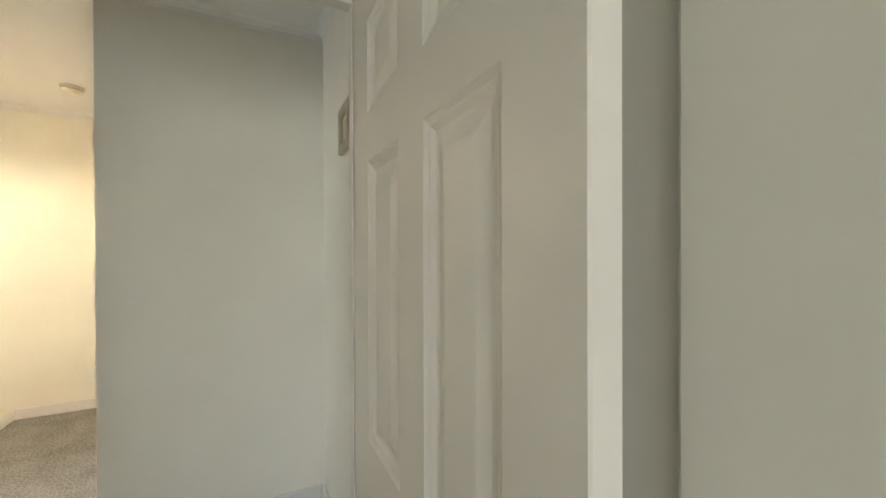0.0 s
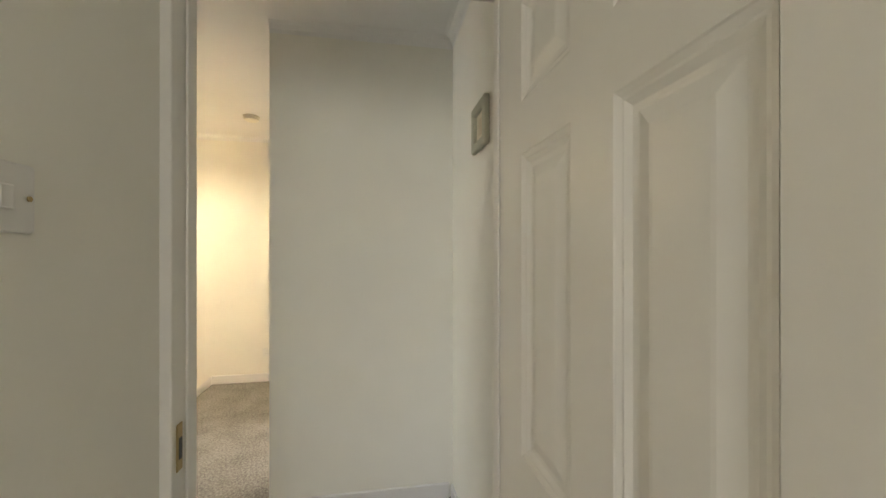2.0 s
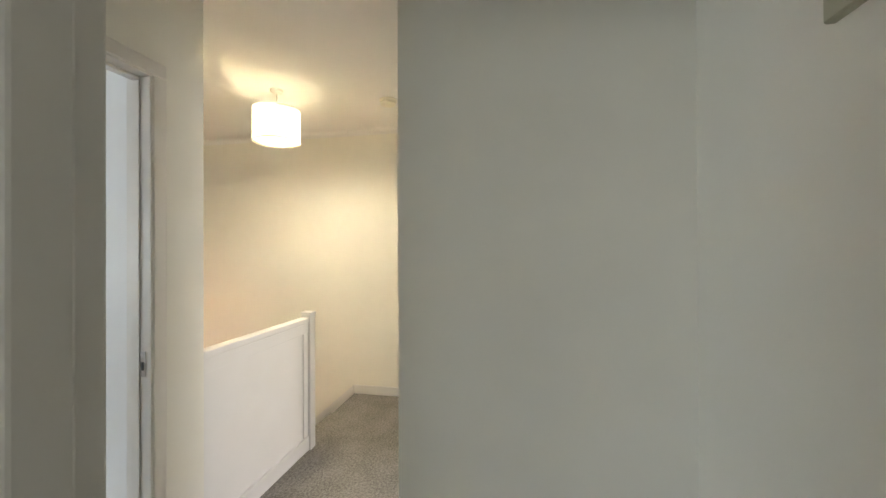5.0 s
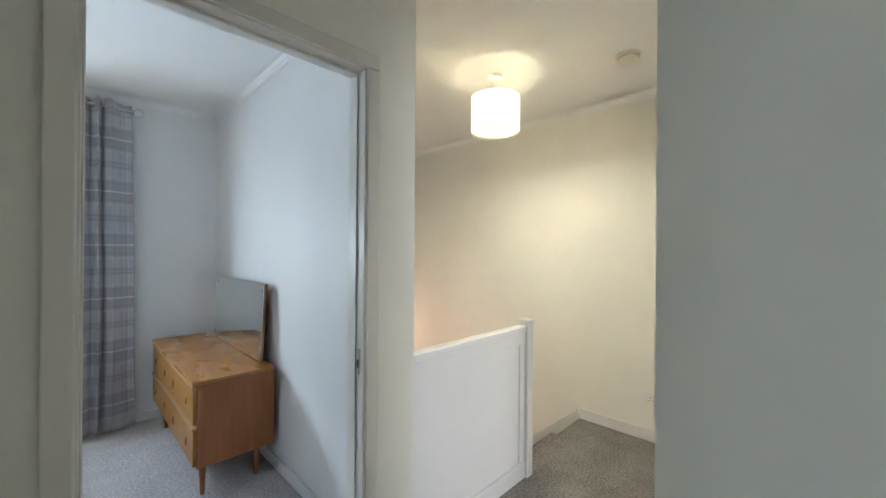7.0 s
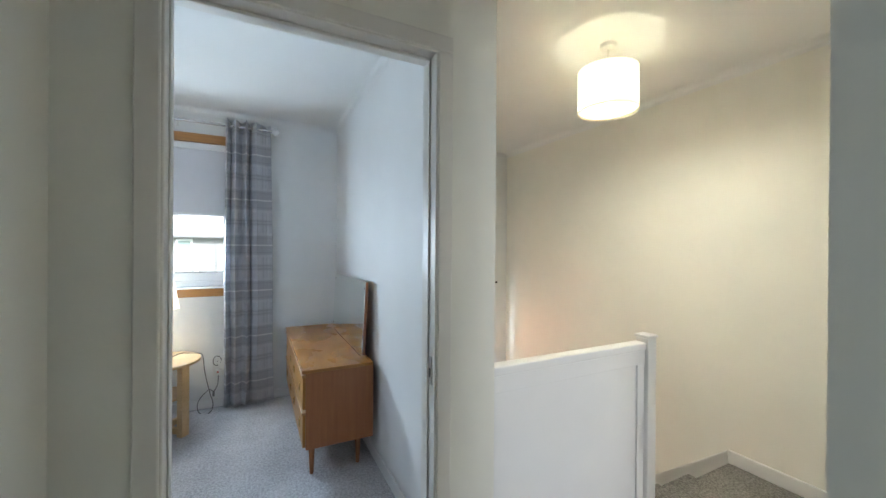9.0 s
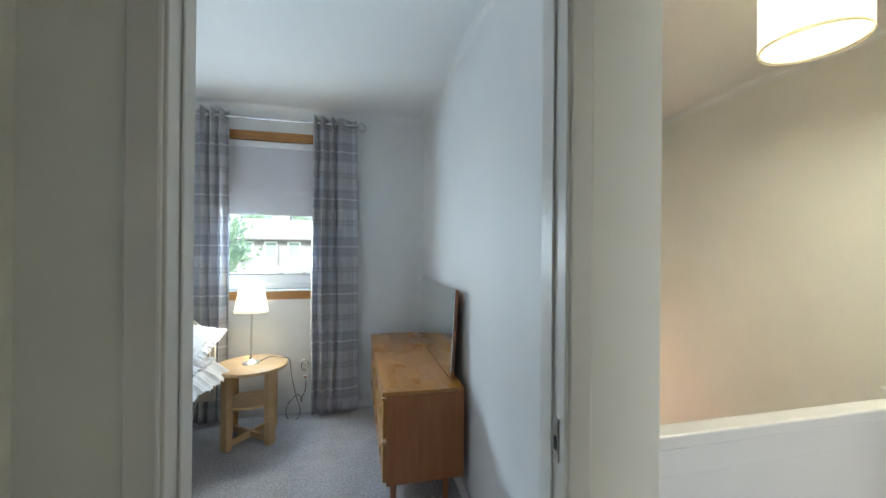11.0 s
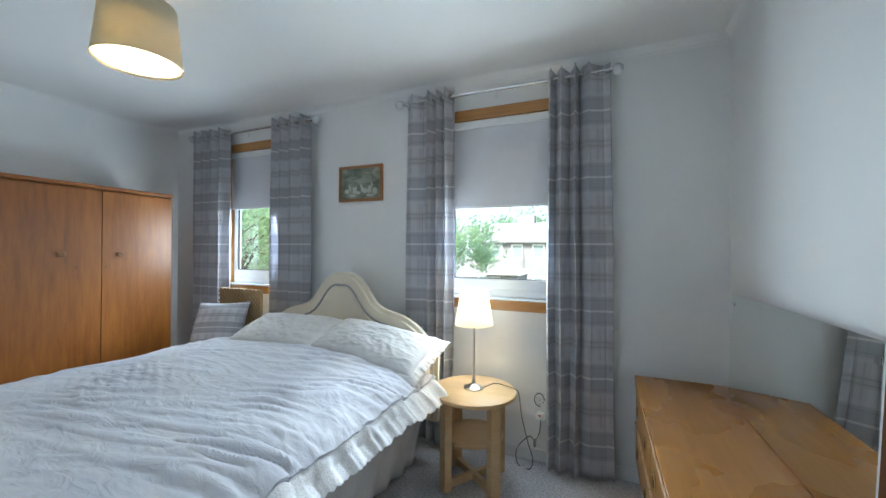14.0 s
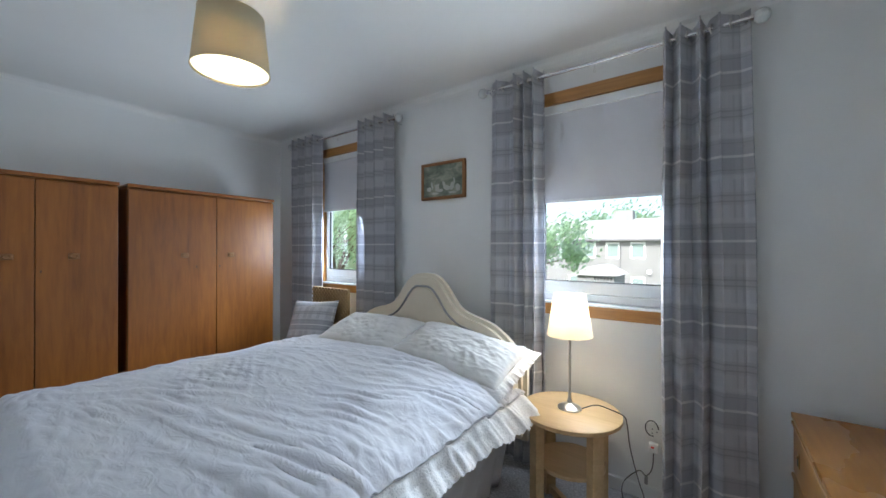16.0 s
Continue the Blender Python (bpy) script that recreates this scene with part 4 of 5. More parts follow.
for nm, bx, mt, lb in (("glass", (-0.0125, -0.0085, -0.505, 0.505, 0.0, 0.482), M_MIRROR, "clear mirror glass"), ("backing", (-0.008, 0.012, -0.495, 0.495, 0.004, 0.476), M_TEAK_END, "wooden backing board")):
    bm = boxed(*bx)
    bmesh.ops.transform(bm, matrix=LEAN, verts=bm.verts)
    part(nm, bm, mt, mir, lb)
for y, z in ((2.775, 0.70), (2.775, 1.09), (3.745, 0.70), (3.745, 1.09)):
    bm = boxed(-0.0145, -0.0127, y - 0.010 - 3.26, y + 0.010 - 3.26, z - 0.662, z - 0.646, bev=0.0006)
    bmesh.ops.transform(bm, matrix=LEAN, verts=bm.verts)
    part("clip", bm, M_CHROME, mir)
part("foot_rail", boxed(1.178, 1.206, 2.80, 3.72, 0.6485, 0.656, bev=0.002), M_TEAK_END, mir, "wooden foot rail")

# ---- round bedside table, lamp, cable ----
TC = (-0.045, 3.70)
tb = thing("bedside_table", (TC[0], TC[1], 0), "round beech veneer bedside table with a lower shelf", "table")
part("tabletop", lathe([(0.238, 0.506), (0.243, 0.510), (0.243, 0.526), (0.238, 0.53)], TC, 64), M_BEECH, tb, "", True)
part("shelf", lathe([(0.165, 0.262), (0.168, 0.265), (0.168, 0.277), (0.165, 0.28)], TC, 48), M_BEECH, tb, "round lower shelf", True)
for k in range(4):
    a = radians(-37 + 90 * k)
    bm = boxed(0.165, 0.21, -0.03, 0.03, 0.0005, 0.5055, bev=0.002)
    bmesh.ops.transform(bm, matrix=Matrix.Translation((*TC, 0)) @ Matrix.Rotation(a, 4, "Z"), verts=bm.verts)
    part("leg", bm, M_BEECH, tb, "flat board leg")
for k, zz in ((0, 0.0), (1, 0.001)):
    a = radians(-37 + 90 * k)
    bm = boxed(-0.1645, 0.1645, -0.014, 0.014, 0.012 + zz, 0.055 + zz, bev=0.002)
    bmesh.ops.transform(bm, matrix=Matrix.Translation((*TC, 0)) @ Matrix.Rotation(a, 4, "Z"), verts=bm.verts)
    part("stretcher", bm, M_BEECH, tb, "low crossed stretcher")
LC = (-0.05, 3.71)
tl = thing("table_lamp", (LC[0], LC[1], 0.53), "lit table lamp with a white shade and a brushed nickel stem", "lamp")
part("base", lathe([(0.058, 0.5305), (0.058, 0.536), (0.05, 0.543), (0.028, 0.552), (0.013, 0.558), (0.010, 0.562)], LC, 40), M_STEEL, tl, "domed nickel foot", True)
part("stem", lathe([(0.010, 0.562), (0.013, 0.57), (0.008, 0.58), (0.0062, 0.60), (0.0075, 0.88), (0.012, 0.89), (0.018, 0.905), (0.018, 0.91)], LC, 24), M_STEEL, tl, "", True)
part("bulb_holder", lathe([(0.014, 0.9105), (0.014, 0.965)], LC, 20), M_PLASTIC, tl, "", True)
part("shade", ring_band(LC, 0.112, 0.078, 0.90, 1.108), M_LAMPSHADE, tl, "white tapered fabric shade", True)
cab = thing("lamp_cable", (0.1, 3.8, 0.53), "thin dark lamp cable running to the wall socket", "cable")
path = spline([(0.005, 3.73, 0.5355), (0.06, 3.78, 0.549), (0.12, 3.79, 0.541), (0.19, 3.765, 0.535), (0.207, 3.76, 0.50), (0.215, 3.79, 0.38), (0.24, 3.86, 0.20), (0.26, 3.91, 0.08), (0.235, 3.93, 0.006), (0.16, 3.96, 0.006), (0.15, 3.98, 0.09), (0.22, 4.0, 0.17), (0.255, 4.01, 0.15), (0.283, 4.01, 0.20), (0.288, 4.02, 0.275)], 8)
part("flex", tube(path, 0.0028, 7), material("dark_grey_flex", (0.07, 0.065, 0.06), 0.5)[0], cab, "", True)
part("inline_switch", boxed(0.247, 0.263, 4.002, 4.016, 0.107, 0.148, bev=0.004), material("grey_plastic", (0.25, 0.25, 0.25), 0.45)[0], cab)
cab2 = thing("coiled_cable", (0.31, 4.02, 0.40), "short loop of dark cable at the socket", "cable")
part("loop", tube([(0.278 + 0.03 * math.cos(k * math.pi / 12), 4.035, 0.395 + 0.04 * math.sin(k * math.pi / 12)) for k in range(20)], 0.003, 7), M_DARK, cab2, "", True)

# ---- bed ----
bed = thing("bed", (-1.05, 2.85, 0), "double bed with a white valance and a cream upholstered headboard", "bed")
part("mattress", boxed(-1.84, -0.32, 1.93, 3.725, 0.40, 0.645, bev=0.05, seg=4), M_CREAM_FAB, bed, "", True)


def valance():
    bm = bmesh.new()
    pts = []
    x0, x1, y0, y1 = -1.80, -0.36, 1.95, 3.72
    for a, b, n in (((x1, y1), (x1, y0), 220), ((x1, y0), (x0, y0), 160), ((x0, y0), (x0, y1), 220)):
        for i in range(n):
            s = i / n
            pts.append((a[0] + (b[0] - a[0]) * s, a[1] + (b[1] - a[1]) * s))
    pts.append((x0, y1))
    rows = []
    for j in range(9):
        k = j / 8
        row = []
        for i, (x, y) in enumerate(pts):
            cx, cy = -1.08, 2.84
            nx, ny = (1, 0) if i < 220 else ((0, -1) if i < 380 else (-1, 0))
            d = 0.016 * k * math.sin(i * 0.33 + 1.6 * math.sin(i * 0.05)) - 0.10 * k + 0.012 * k * math.sin(i * 0.11)
            row.append(bm.verts.new((x + nx * d, y + ny * d, 0.42 - 0.412 * k)))
        rows.append(row)
    for r, s in zip(rows, rows[1:]):
        for i in range(len(pts) - 1):
            bm.faces.new((r[i], r[i + 1], s[i + 1], s[i]))
    return bm


part("valance", valance(), M_VALANCE, bed, "white gathered valance down to the carpet", True).modifiers.new("thick", "SOLIDIFY").thickness = 0.002
HX, HY = -1.05, 3.80
half = [(0.0, 1.172), (0.075, 1.165), (0.135, 1.135), (0.185, 1.085), (0.23, 1.025), (0.275, 0.97), (0.345, 0.932), (0.45, 0.905), (0.53, 0.875), (0.60, 0.83), (0.66, 0.775), (0.71, 0.72), (0.74, 0.66)]


def head_outline(inset=0.0):
    line = [Vector((a, 0, z)) for a, z in half]
    pts = spline(line, 4)
    out = []
    for i, p in enumerate(pts):
        d = (pts[min(i + 1, len(pts) - 1)] - pts[max(i - 1, 0)]).normalized()
        n = Vector((d.z, 0, -d.x))
        q = p + n * inset
        if q.x >= -1e-6:
            out.append((q.x, q.z))
    return [(HX - a, z) for a, z in out[::-1]] + [(HX + a, z) for a, z in out[1:]]


outline = head_outline()
bm = prism([(HX - 0.74, 0.25)] + outline + [(HX + 0.74, 0.25)], HY - 0.04, HY + 0.04)
bmesh.ops.bevel(bm, geom=[e for e in bm.edges if abs(e.verts[0].co.y - e.verts[1].co.y) < 1e-5], offset=0.025, segments=4, affect="EDGES")
hb = part("headboard", bm, M_CREAM_FAB, bed, "cream padded headboard with a curved top", True)
part("piping", tube([(a, HY - 0.044, z) for a, z in head_outline(0.085)], 0.007, 8), M_PIPING, hb, "grey piping line", True)
inner = head_outline(0.095)
bm = prism([(inner[0][0], 0.5)] + inner + [(inner[-1][0], 0.5)], HY - 0.052, HY - 0.039)
bmesh.ops.bevel(bm, geom=[e for e in bm.edges if abs(e.verts[0].co.y - e.verts[1].co.y) < 1e-5 and e.verts[0].co.y < HY - 0.045], offset=0.008, segments=3, affect="EDGES")
part("centre_pad", bm, M_CREAM_FAB, hb, "", True)

section = spline([(-0.235, 0, 0.545), (-0.262, 0, 0.588), (-0.34, 0, 0.638), (-0.55, 0, 0.685), (-0.9, 0, 0.708), (-1.35, 0, 0.715), (-1.72, 0, 0.700), (-1.93, 0, 0.66), (-2.03, 0, 0.58), (-2.06, 0, 0.46)], 28)
Y0, Y1 = 1.88, 3.60


def crease(x, y):
    """Folds of a slept-under cover: thin slanting ridges that fade in and out, denser towards the hem."""
    h = 0.0
    for ang, f, st, amp, sharp, sd in ((28, 6.0, 0.16, 0.010, 6, 0.0), (12, 11.0, 0.12, 0.006, 6, 4.0), (-10, 9.0, 0.14, 0.006, 6, 9.0), (48, 8.0, 0.2, 0.008, 6, 14.0),
                                       (-30, 15.0, 0.12, 0.004, 6, 19.0), (20, 19.0, 0.14, 0.0035, 5, 24.0), (65, 17.0, 0.16, 0.003, 5, 29.0)):
        c, s = math.cos(radians(ang)), math.sin(radians(ang))
        u, v = x * c + y * s, -x * s + y * c
        n = noise.noise(Vector((u * f * st + sd, v * f + 0.9 * noise.noise(Vector((u * 2.5, v * 2.5, sd))), sd)))
        env = max(0.0, 0.28 + noise.noise(Vector((x * 1.9 + sd, y * 1.9, 2.0 + sd))) * 1.7)
        h += amp * env * math.exp(-(n * sharp) ** 2)
    hem = min(1.0, max(0.0, (x + 0.95) / 0.35))
    if hem > 0:
        q = y * 0.93 - x * 0.36
        n = noise.noise(Vector((q * 17 + 0.8 * noise.noise(Vector((x * 5, y * 5, 3))), x * 2.2, 41.0)))
        h += 0.018 * hem * math.exp(-(n * 4) ** 2) * max(0.0, 0.45 + noise.noise(Vector((x * 3, y * 3, 50))))
    return h + 0.012 * noise.noise(Vector((x * 2.2, y * 2.2, 7)))


def duvet():
    bm = bmesh.new()
    ny = 300
    grid = []
    for j in range(ny + 1):
        y = Y0 + (Y1 - Y0) * j / ny
        k = j / ny
        row = []
        for i, p in enumerate(section):
            e = min(i, 52) / 52
            x, z = p.x, p.z
            spread = 0.03 * (1 - e) * math.sin(6 * y + 1.0) * 0.5 + 0.06 * (1 - e) * max(0, k - 0.75) * 4
            foot = max(0.0, 0.12 - (y - Y0)) / 0.12
            z -= 0.16 * foot ** 2
            head = max(0.0, k - 0.88) / 0.12
            z -= 0.05 * head ** 2 * (1 if i > 35 else 0)
            hgt = crease(x, y)
            edge = (1 - e) * 0.012 * math.sin(y * 34 + 2 * math.sin(y * 9))
            row.append(bm.verts.new((x + spread + edge * 0.6, y + (0.02 * math.sin(x * 9) if j == ny else 0), z + hgt + edge * 0.5)))
        grid.append(row)
    spots = [[v.co.copy() for v in row] for row in grid]
    for a, b in zip(grid, grid[1:]):
        for i in range(HEM, len(section) - 1):
            bm.faces.new((a[i], a[i + 1], b[i + 1], b[i]))
    bmesh.ops.delete(bm, geom=[v for row in grid for v in row[:HEM]], context="VERTS")
    return bm, spots


HEM = 30
dv = thing("duvet", (-1.1, 2.7, 0.66), "creased white cotton duvet with a broad lace border", "duvet")
bm, spots = duvet()
part("cover", bm, M_SHEET, dv, "", True).modifiers.new("thick", "SOLIDIFY").thickness = -0.02


def lace_border(spots, drop, width, waves):
    """The lace part of the cover: it lies on the bed's edge, gathered, and ends in a hanging scalloped rim."""
    bm = bmesh.new()
    rows = []
    n = len(spots)
    for m, line in enumerate(spots):
        s = m / (n - 1)
        row = []
        for i in range(HEM, -1, -2):
            k = 1 - i / HEM
            ruff = (math.sin(s * waves + 2 * math.sin(s * 17) + 2 * k) * 0.0035 + math.sin(s * waves * 2.3 + 3 * math.sin(s * 11)) * 0.002) * k
            row.append(bm.verts.new(line[i] + Vector((0.4 * ruff, 0, ruff + 0.002))))
        for j in range(1, 6):
            k = j / 5
            ruff = (math.sin(s * waves + 2 * math.sin(s * 17) + 2) * 0.0045 + math.sin(s * waves * 2.3 + 3 * math.sin(s * 11)) * 0.0025)
            scal = 0.008 * abs(math.sin(s * waves * 1.9)) * (1 if j == 5 else 0)
            row.append(bm.verts.new(line[0] + Vector((width * k + ruff * 0.8, 0, -(drop + scal) * k + ruff * (1 - k) + 0.002))))
        rows.append(row)
    for a, b in zip(rows, rows[1:]):
        for i in range(len(a) - 1):
            bm.faces.new((a[i], a[i + 1], b[i + 1], b[i]))
    return bm


def lace_holes(m):
    """Openwork: thread relief round small darker eyelets, pierced in part."""
    t = m.node_tree
    b = t.nodes["Principled BSDF"]
    vor = t.nodes.new("ShaderNodeTexVoronoi")
    vor.inputs["Scale"].default_value = 135
    t.links.new(coords(t), vor.inputs["Vector"])
    d = vor.outputs["Distance"]
    t.links.new(ramp(t, d, [(0.22, (0.68, 0.68, 0.69)), (0.45, (0.82, 0.81, 0.81))]), b.inputs["Base Color"])
    t.links.new(math_node(t, "MAXIMUM", math_node(t, "GREATER_THAN", d, 0.2), 0.88), b.inputs["Alpha"])
    bump(t, b, d, 0.35, 0.003)


lace_holes(M_LACE)
part("hem_seam", tube([line[HEM] + Vector((0.002, 0, 0.004)) for line in spots[::4]], 0.0045, 8), M_SHEET, dv, "stitched seam above the lace", True)
part("lace_edging", lace_border(spots, 0.040, 0.045, 90.0), M_LACE, dv, "cream scalloped lace edging", True)


def pillow(cx, cy, cz, w, d, h, tilt, roll, turn, seed, label):
    p = thing("pillow", (cx, cy, cz), label, "pillow", "bed pillows")
    m = Matrix.Translation((cx, cy, cz)) @ pose(0, 0, 0, tilt, roll, turn)
    bm = bmesh.new()
    n = 72
    sides = []
    for sgn in (1, -1):
        g = []
        for j in range(n + 1):
            row = []
            for i in range(n + 1):
                u, v = i / n * 2 - 1, j / n * 2 - 1
                puff = ((1 - abs(u) ** 2.6) * (1 - abs(v) ** 2.6)) ** 0.55
                q = Vector((u * 4 + seed, v * 3, sgn))
                wr = 0.009 * noise.fractal(q, 0.8, 2.1, 3) * puff
                rid = 0.004 * max(0, 1 - 4 * abs(noise.noise(Vector((u * 2 + v * 3 + seed, v * 1.2 - u * 3, 5)))) ) * puff
                for ang, f, am in ((0.5, 5.0, 0.006), (2.1, 6.5, 0.005), (1.2, 10.0, 0.0025)):
                    c, k = math.cos(ang + seed), math.sin(ang + seed)
                    a, b = u * c + v * k * 0.6, v * 0.6 * c - u * k
                    q = noise.noise(Vector((a * f * 0.3 + seed, b * f + 0.7 * noise.noise(Vector((a * 2, b * 2, seed))), 3.0 + f)))
                    rid += am * math.exp(-(q * 6) ** 2) * puff * max(0.0, 0.5 + noise.noise(Vector((u * 2, v * 2, f + seed))))
                pin = 1 - 0.05 * (1 - abs(v)) * abs(u) ** 4
                row.append(bm.verts.new(m @ Vector((u * w / 2 * pin, v * d / 2, sgn * h / 2 * puff + wr + rid))))
            g.append(row)
        sides.append(g)
        for a, b in zip(g, g[1:]):
            for i in range(n):
                bm.faces.new((a[i], a[i + 1], b[i + 1], b[i]))
    bmesh.ops.remove_doubles(bm, verts=bm.verts, dist=0.0004)
    part("case", bm, M_PILLOW, p, "", True)
    rim = []
    bm = bmesh.new()
    loop = [(-1 + 2 * k / 60, -1) for k in range(60)] + [(1, -1 + 2 * k / 40) for k in range(40)] + [(1 - 2 * k / 60, 1) for k in range(60)] + [(-1, 1 - 2 * k / 40) for k in range(40)]
    rows = []
    for j in range(5):
        k = j / 4
        row = []
        for i, (u, v) in enumerate(loop):
            o = Vector((u * (w / 2 - 0.012) + (0.05 * k * u if abs(u) > 0.99 else 0), v * (d / 2 - 0.012) + (0.05 * k * v if abs(v) > 0.99 else 0), 0.006 * k * math.sin(i * 0.9 + seed) + 0.004 * k * math.sin(i * 2.3) - 0.022 * k * k))
            if j == 4:
                o += Vector((u, v, 0)).normalized() * 0.008 * abs(math.sin(i * 0.75))
            row.append(bm.verts.new(m @ o))
        rows.append(row)
    for a, b in zip(rows, rows[1:]):
        for i in range(len(loop)):
            bm.faces.new((a[i], a[(i + 1) % len(loop)], b[(i + 1) % len(loop)], b[i]))
    part("lace_border", bm, M_LACE, p, "ruffled lace border", True)
    return p


pillow(-0.63, 3.56, 0.765, 0.72, 0.37, 0.125, 18, 6, -3, 1.3, "crumpled pale cotton pillow with a lace border, its end drooping")
pillow(-1.34, 3.555, 0.78, 0.70, 0.38, 0.13, 20, 0, 2, 7.7, "crumpled pale cotton pillow with a lace border")

# ---- seagrass chair and cushion ----
ch = thing("seagrass_chair", (-2.06, 3.62, 0), "woven seagrass chair half hidden behind the bed", "chair")


def woven(x0, x1, y, z0, z1, rows, cols, th=0.03):
    """A woven panel: rounded strands over and under, in rows."""
    bm = boxed(x0, x1, y, y + th, z0, z1, bev=0.01)
    for j in range(rows):
        for i in range(cols):
            if (i + j) % 2:
                continue
            xa, za = x0 + (x1 - x0) * i / cols, z0 + (z1 - z0) * j / rows
            box(bm, xa + 0.001, xa + (x1 - x0) / cols - 0.001, y - 0.006, y + 0.002, za + 0.001, za + (z1 - z0) / rows - 0.001)
    return bm


part("backrest", woven(-2.26, -1.80, 3.74, 0.46, 1.015, 30, 22), M_WICKER, ch, "chequered seagrass weave")
part("seat", boxed(-2.30, -1.87, 3.30, 3.735, 0.42, 0.465, bev=0.015), M_WICKER, ch)
for x in (-2.28, -1.89):
    for y in (3.32, 3.72):
        part("leg", boxed(x - 0.018, x + 0.018, y - 0.018, y + 0.018, 0.001, 0.4195, bev=0.004), M_TEAK, ch)


def cushion():
    cu = thing("cushion", (-2.13, 3.56, 0.70), "plump grey checked cushion leaning on the chair", "cushion")
    m = Matrix.Translation((-2.05, 3.58, 0.72)) @ pose(0, 0, 0, 66, -3, 16)
    bm = bmesh.new()
    n = 30
    for sgn in (1, -1):
        g = []
        for j in range(n + 1):
            g.append([bm.verts.new((u * 0.215 * (1 - 0.06 * (1 - v * v) * u * u), v * 0.215 * (1 - 0.06 * (1 - u * u) * v * v), sgn * 0.075 * ((1 - abs(u) ** 2.3) * (1 - abs(v) ** 2.3)) ** 0.6)) for u, v in ((i / n * 2 - 1, j / n * 2 - 1) for i in range(n + 1))])
        for a, b in zip(g, g[1:]):
            for i in range(n):
                bm.faces.new((a[i], a[i + 1], b[i + 1], b[i]))
    bmesh.ops.remove_doubles(bm, verts=bm.verts, dist=0.0004)
    ob = part("cover", bm, M_PLAID2, cu, "", True)
    ob.matrix_parent_inverse = Matrix.Identity(4)
    cu.matrix_basis = m


cushion()


# ---- outside: ground, houses, trees ----
GZ = -2.75


def ground_mat():
    m, t, b = material("grass", (0.07, 0.11, 0.035), 0.95)
    f = noise_tex(t, coords(t), 0.8, 6, 0.7)
    t.links.new(ramp(t, f, [(0.35, (0.05, 0.085, 0.025)), (0.65, (0.11, 0.15, 0.055))]), b.inputs["Base Color"])
    return m


bm = bmesh.new()
bmesh.ops.create_grid(bm, x_segments=4, y_segments=4, size=600)
bmesh.ops.translate(bm, vec=(0, 0, GZ), verts=bm.verts)
structure("ground", bm, ground_mat(), "mown grass between the houses")
M_HARL = paint("grey_harling", (0.32, 0.31, 0.31), 0.95, 0.1, 30, 0.6)
M_TILE = paint("concrete_roof_tiles", (0.36, 0.35, 0.34), 0.9, 0.12, 12, 0.5)
M_GUTTER = material("grey_gutter", (0.22, 0.21, 0.22), 0.5)[0]
M_DARKGLASS = material("house_glass", (0.30, 0.37, 0.36), 0.08)[0]

HY0, HX0, HX1, EAVE = 31.0, -26.0, 16.0, 2.1
hs = thing("terraced_house", (-5, HY0 + 4, GZ), "pale harled terraced house with white windows and a tiled roof", "house")
wh = part("wall", boxed(HX0, HX1, HY0, HY0 + 8, GZ, EAVE), M_HARL, hs, "pale grey harled wall")
rf = part("roof", prism([(HY0 - 0.35, EAVE), (HY0 + 4, EAVE + 1.75), (HY0 + 8.35, EAVE)], HX0 - 0.3, HX1 + 0.3, "x"), M_TILE, hs, "shallow tiled roof")
part("gutter", boxed(HX0, HX1, HY0 - 0.45, HY0 - 0.33, EAVE - 0.12, EAVE - 0.005), M_GUTTER, rf)
for cx in (-14.5, -5.4, 4.6):
    part("chimney", boxed(cx - 0.7, cx + 0.7, HY0 + 3.5, HY0 + 4.5, EAVE + 1.2, EAVE + 2.4, bev=0.03), M_HARL, rf, "broad chimney stack")


def house_window(cx, cz, w, h):
    fr = wall("window", "y", HY0 - 0.04, HY0 + 0.02, cx - w / 2, cx + w / 2, cz - h / 2, cz + h / 2, M_UPVC, ((cx - w / 2 + 0.13, cx + w / 2 - 0.13, cz - h / 2 + 0.13, cz + h / 2 - 0.13),))
    del fr["kind"]
    fr.parent, fr.matrix_parent_inverse = hs, Matrix.Translation(-hs.location)
    p = link("pane", boxed(cx - w / 2 + 0.13, cx + w / 2 - 0.13, HY0 - 0.015, HY0 - 0.005, cz - h / 2 + 0.13, cz + h / 2 - 0.13), M_DARKGLASS)
    p.parent = fr


for cx in (-23.6, -21.9, -18.6, -16.9, -13.7, -12.0, -8.8, -7.12, -5.45, -3.82, -0.9, 2.4, 4.1, 7.3, 9.0, 12.2):
    house_window(cx, 1.29, 0.97, 1.19)
for cx in (-22.7, -17.7, -12.8, -8.2, -3.8, 1.2, 6.0, 11.0):
    house_window(cx, -1.12, 0.92, 1.1)
for cx in (-12.9, -4.96, -1.98, 5.2):
    part("downpipe", boxed(cx - 0.035, cx + 0.035, HY0 - 0.1, HY0 - 0.005, GZ, EAVE - 0.1), M_GUTTER, hs)
for cx in (-13.0, -6.3, -2.86, 3.3):
    part("vent", boxed(cx - 0.08, cx + 0.08, HY0 - 0.02, HY0 - 0.003, 1.66, 1.84), M_GUTTER, hs, "small wall vent")
dish = lathe([(0.02, 0.0), (0.11, 0.012), (0.17, 0.04), (0.165, 0.043), (0.105, 0.017), (0.02, 0.006)], (0, 0), 24)
bmesh.ops.transform(dish, matrix=Matrix.Translation((-3.1, HY0 - 0.16, -0.2)) @ pose(0, 0, 0, 75, 0, 15), verts=dish.verts)
part("satellite_dish", dish, M_UPVC, hs, "small pale satellite dish", True)
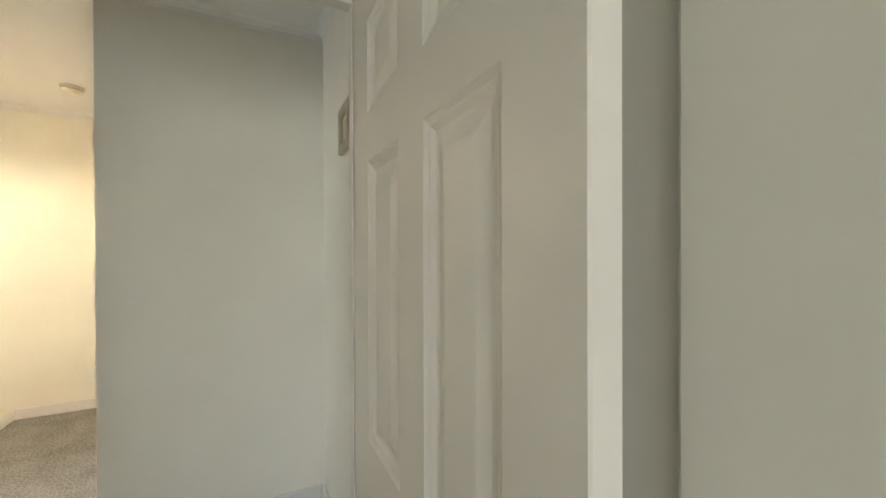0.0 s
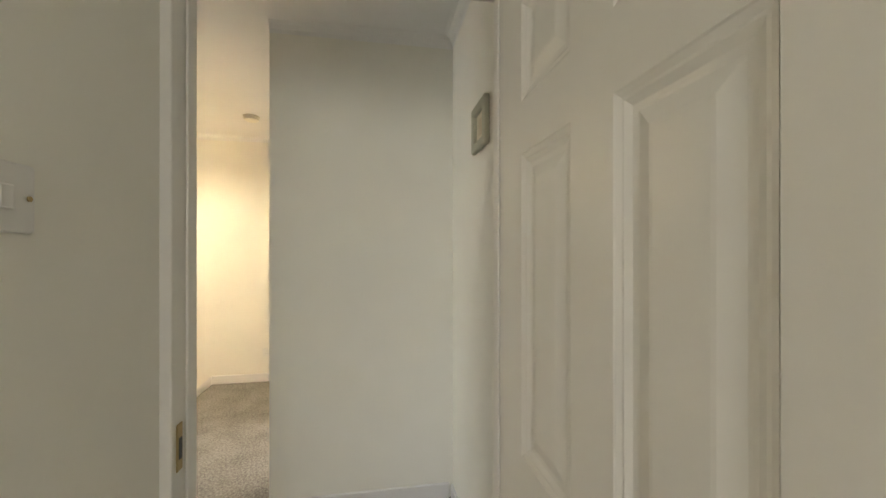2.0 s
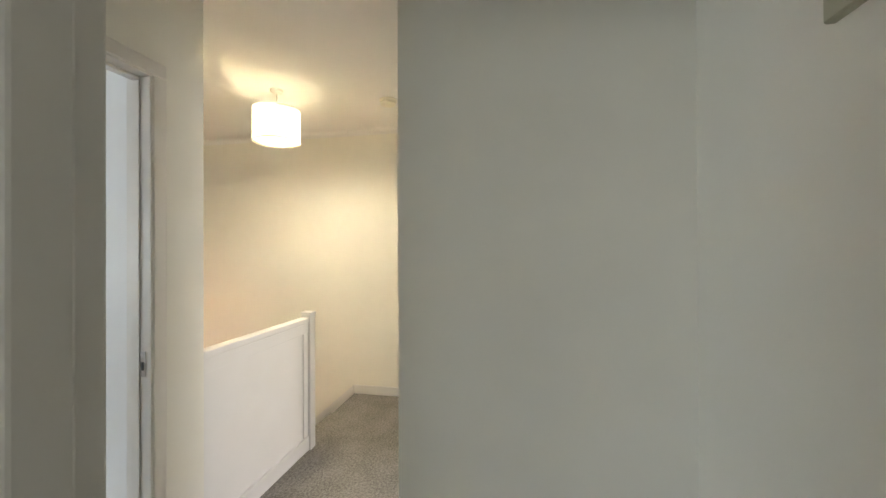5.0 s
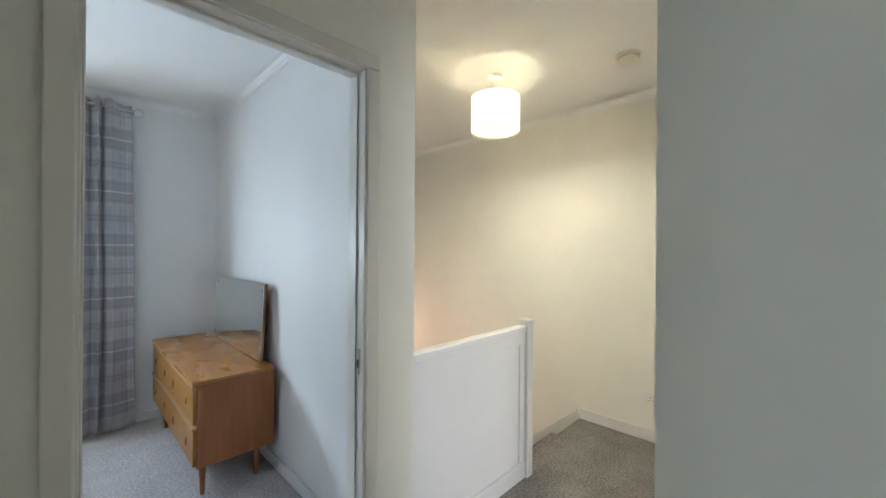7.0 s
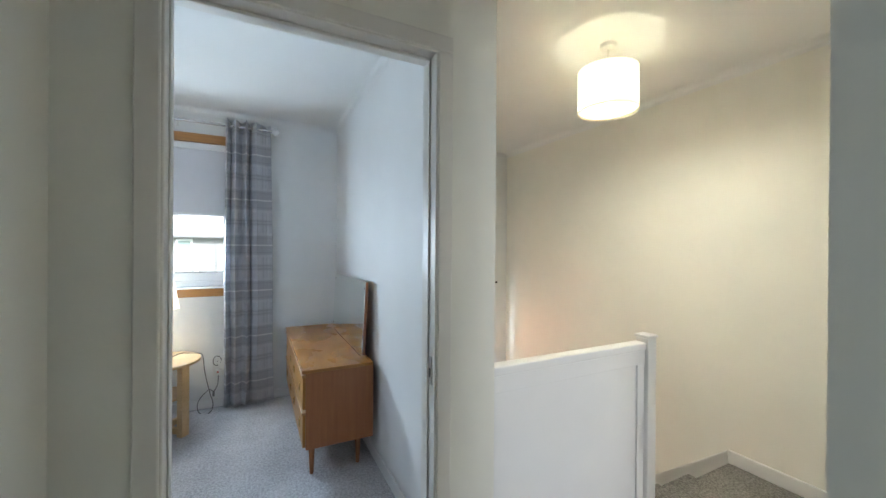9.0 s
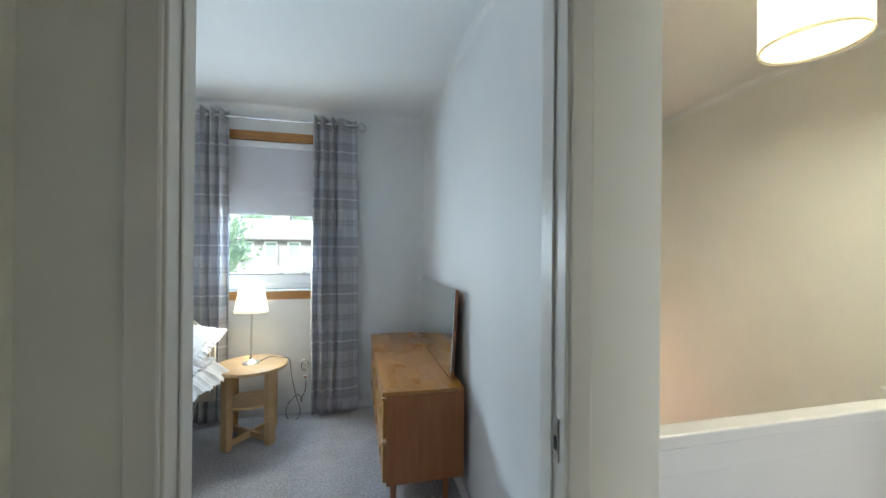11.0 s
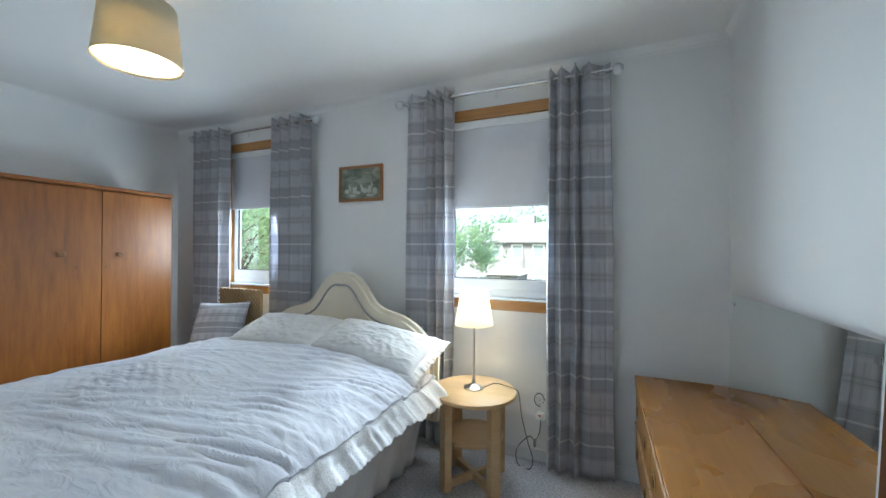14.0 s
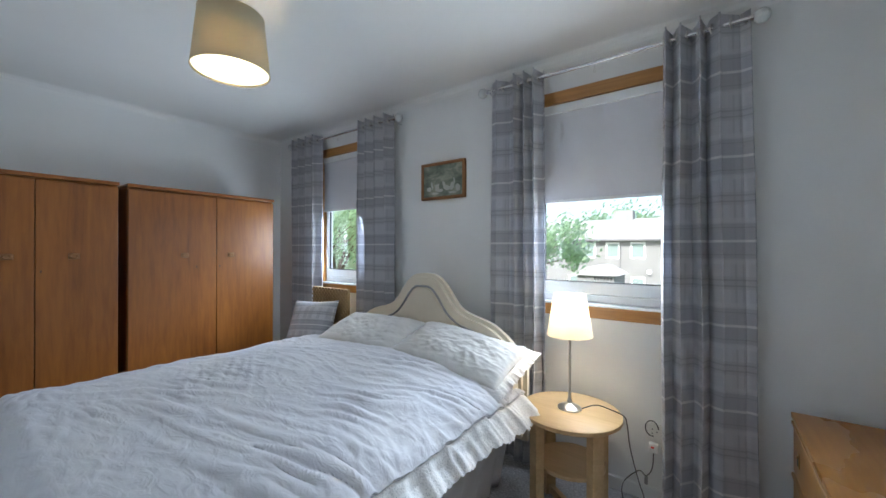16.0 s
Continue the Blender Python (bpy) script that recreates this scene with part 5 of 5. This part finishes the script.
part("dish_arm", tube([(-3.1, HY0 - 0.002, -0.25), (-3.1, HY0 - 0.15, -0.2)], 0.02, 8), M_GUTTER, hs)
sh = thing("garden_garage", (-4.95, 25, GZ), "pale harled garage with a sloping felt roof", "garage")
part("wall", boxed(-5.95, -3.95, 24, 27, GZ, -0.12), M_HARL, sh)
part("roof", prism([(-6.15, -0.119), (-5.5, 0.30), (-5.0, 0.44), (-4.6, 0.36), (-3.75, -0.119)], 23.8, 27.2), material("pale_felt", (0.55, 0.55, 0.54), 0.9)[0], sh, "pale felt roof")
for i in range(6):
    part("vent", boxed(-5.0 + 0.17 * i, -4.9 + 0.17 * i, 23.96, 23.995, -0.36, -0.22), M_DARK, sh)

M_BARK = paint("bark", (0.12, 0.09, 0.06), 0.95, 0.25, 20, 0.8)


def leaf_mat():
    m, t, b = material("leaves", (0.07, 0.13, 0.03), 0.6)
    g = t.nodes.new("ShaderNodeNewGeometry")
    t.links.new(ramp(t, g.outputs["Random Per Island"], [(0.1, (0.17, 0.27, 0.13)), (0.6, (0.24, 0.36, 0.19)), (1.0, (0.32, 0.44, 0.26))]), b.inputs["Base Color"])
    return translucent(m, 0.6, (0.66, 0.80, 0.58))


M_LEAF = leaf_mat()


def tree(x, y, height, spread, seed, label, leaves=5200, leaf=0.17):
    rnd = random.Random(seed)
    t = thing("tree", (x, y, GZ), label, "tree", "garden trees")
    bm = bmesh.new()

    def limb(p, q, r0, r1):
        seg = 7
        d = (q - p).normalized()
        u = d.cross(Vector((0.3, 1, 0.2))).normalized()
        w = d.cross(u)
        mid = (p + q) / 2 + Vector((rnd.uniform(-1, 1), rnd.uniform(-1, 1), 0)) * 0.06 * (q - p).length
        rows = [[bm.verts.new(c + r * (math.cos(6.283 * k / seg) * u + math.sin(6.283 * k / seg) * w)) for k in range(seg)] for c, r in ((p, r0), (mid, (r0 + r1) / 2), (q, r1))]
        for a, b in zip(rows, rows[1:]):
            for k in range(seg):
                bm.faces.new((a[k], a[(k + 1) % seg], b[(k + 1) % seg], b[k]))
    base = Vector((x, y, GZ))
    fork = base + Vector((0, 0, height * 0.32))
    limb(base, fork, height * 0.035, height * 0.024)
    tips = []
    for _ in range(9):
        a, e = rnd.uniform(0, 6.283), rnd.uniform(0.25, 1.0)
        q = fork + Vector((math.cos(a) * spread * (1.05 - 0.6 * e), math.sin(a) * spread * (1.05 - 0.6 * e), height * (0.12 + 0.5 * e)))
        limb(fork, q, height * 0.016, height * 0.006)
        tips.append(q)
        for _ in range(3):
            q2 = q + Vector((rnd.gauss(0, 0.3), rnd.gauss(0, 0.3), rnd.gauss(0.1, 0.22))) * spread
            limb(fork.lerp(q, 0.7), q2, height * 0.007, height * 0.003)
            tips.append(q2)
    part("trunk", bm, M_BARK, t, "branching brown trunk")
    verts, faces = [], []
    clumps = [(p, rnd.uniform(0.22, 0.42) * spread) for p in tips]
    for _ in range(leaves):
        c, r = rnd.choice(clumps)
        o = Vector((rnd.gauss(0, 1), rnd.gauss(0, 1), rnd.gauss(0, 0.8))) * r * 0.55
        n = Vector((rnd.gauss(0, 1), rnd.gauss(0, 1), rnd.gauss(0, 1))).normalized()
        u = n.orthogonal().normalized()
        w = n.cross(u)
        s = leaf * rnd.uniform(0.6, 1.3)
        p = c + o
        i = len(verts)
        verts += [p - u * s, p + w * s * 0.5 + n * s * 0.15, p + u * s, p - w * s * 0.5 + n * s * 0.15]
        faces.append((i, i + 1, i + 2, i + 3))
    me = bpy.data.meshes.new("crown")
    me.from_pydata([v[:] for v in verts], [], faces)
    me.materials.append(M_LEAF)
    ob = new("crown", me)
    ob.parent, ob.matrix_parent_inverse = t, Matrix.Translation(-t.location)
    ob["label"] = "loose crown of small green leaves"
    return t


tree(-6.7, 18.0, 5.2, 2.0, 4, "leafy green garden tree before the opposite houses", 15000, 0.12)
tree(-16.5, 15.0, 7.0, 2.6, 9, "dense green garden tree outside the bedroom window", 5000, 0.13)
tree(-14.0, 18.0, 8.0, 3.0, 12, "dense green garden tree beside another", 6500, 0.15)
tree(-12.5, 16.6, 6.6, 2.2, 15, "leafy green garden tree near the houses", 4500, 0.12)
for i, (x, y, h) in enumerate(((-9.4, 46, 7.2), (-6.2, 47, 8.2), (2.5, 48, 7.6))):
    tree(x, y, h, 3.4, 30 + i, "tall thin tree behind the opposite roofs", 1100, 0.24)
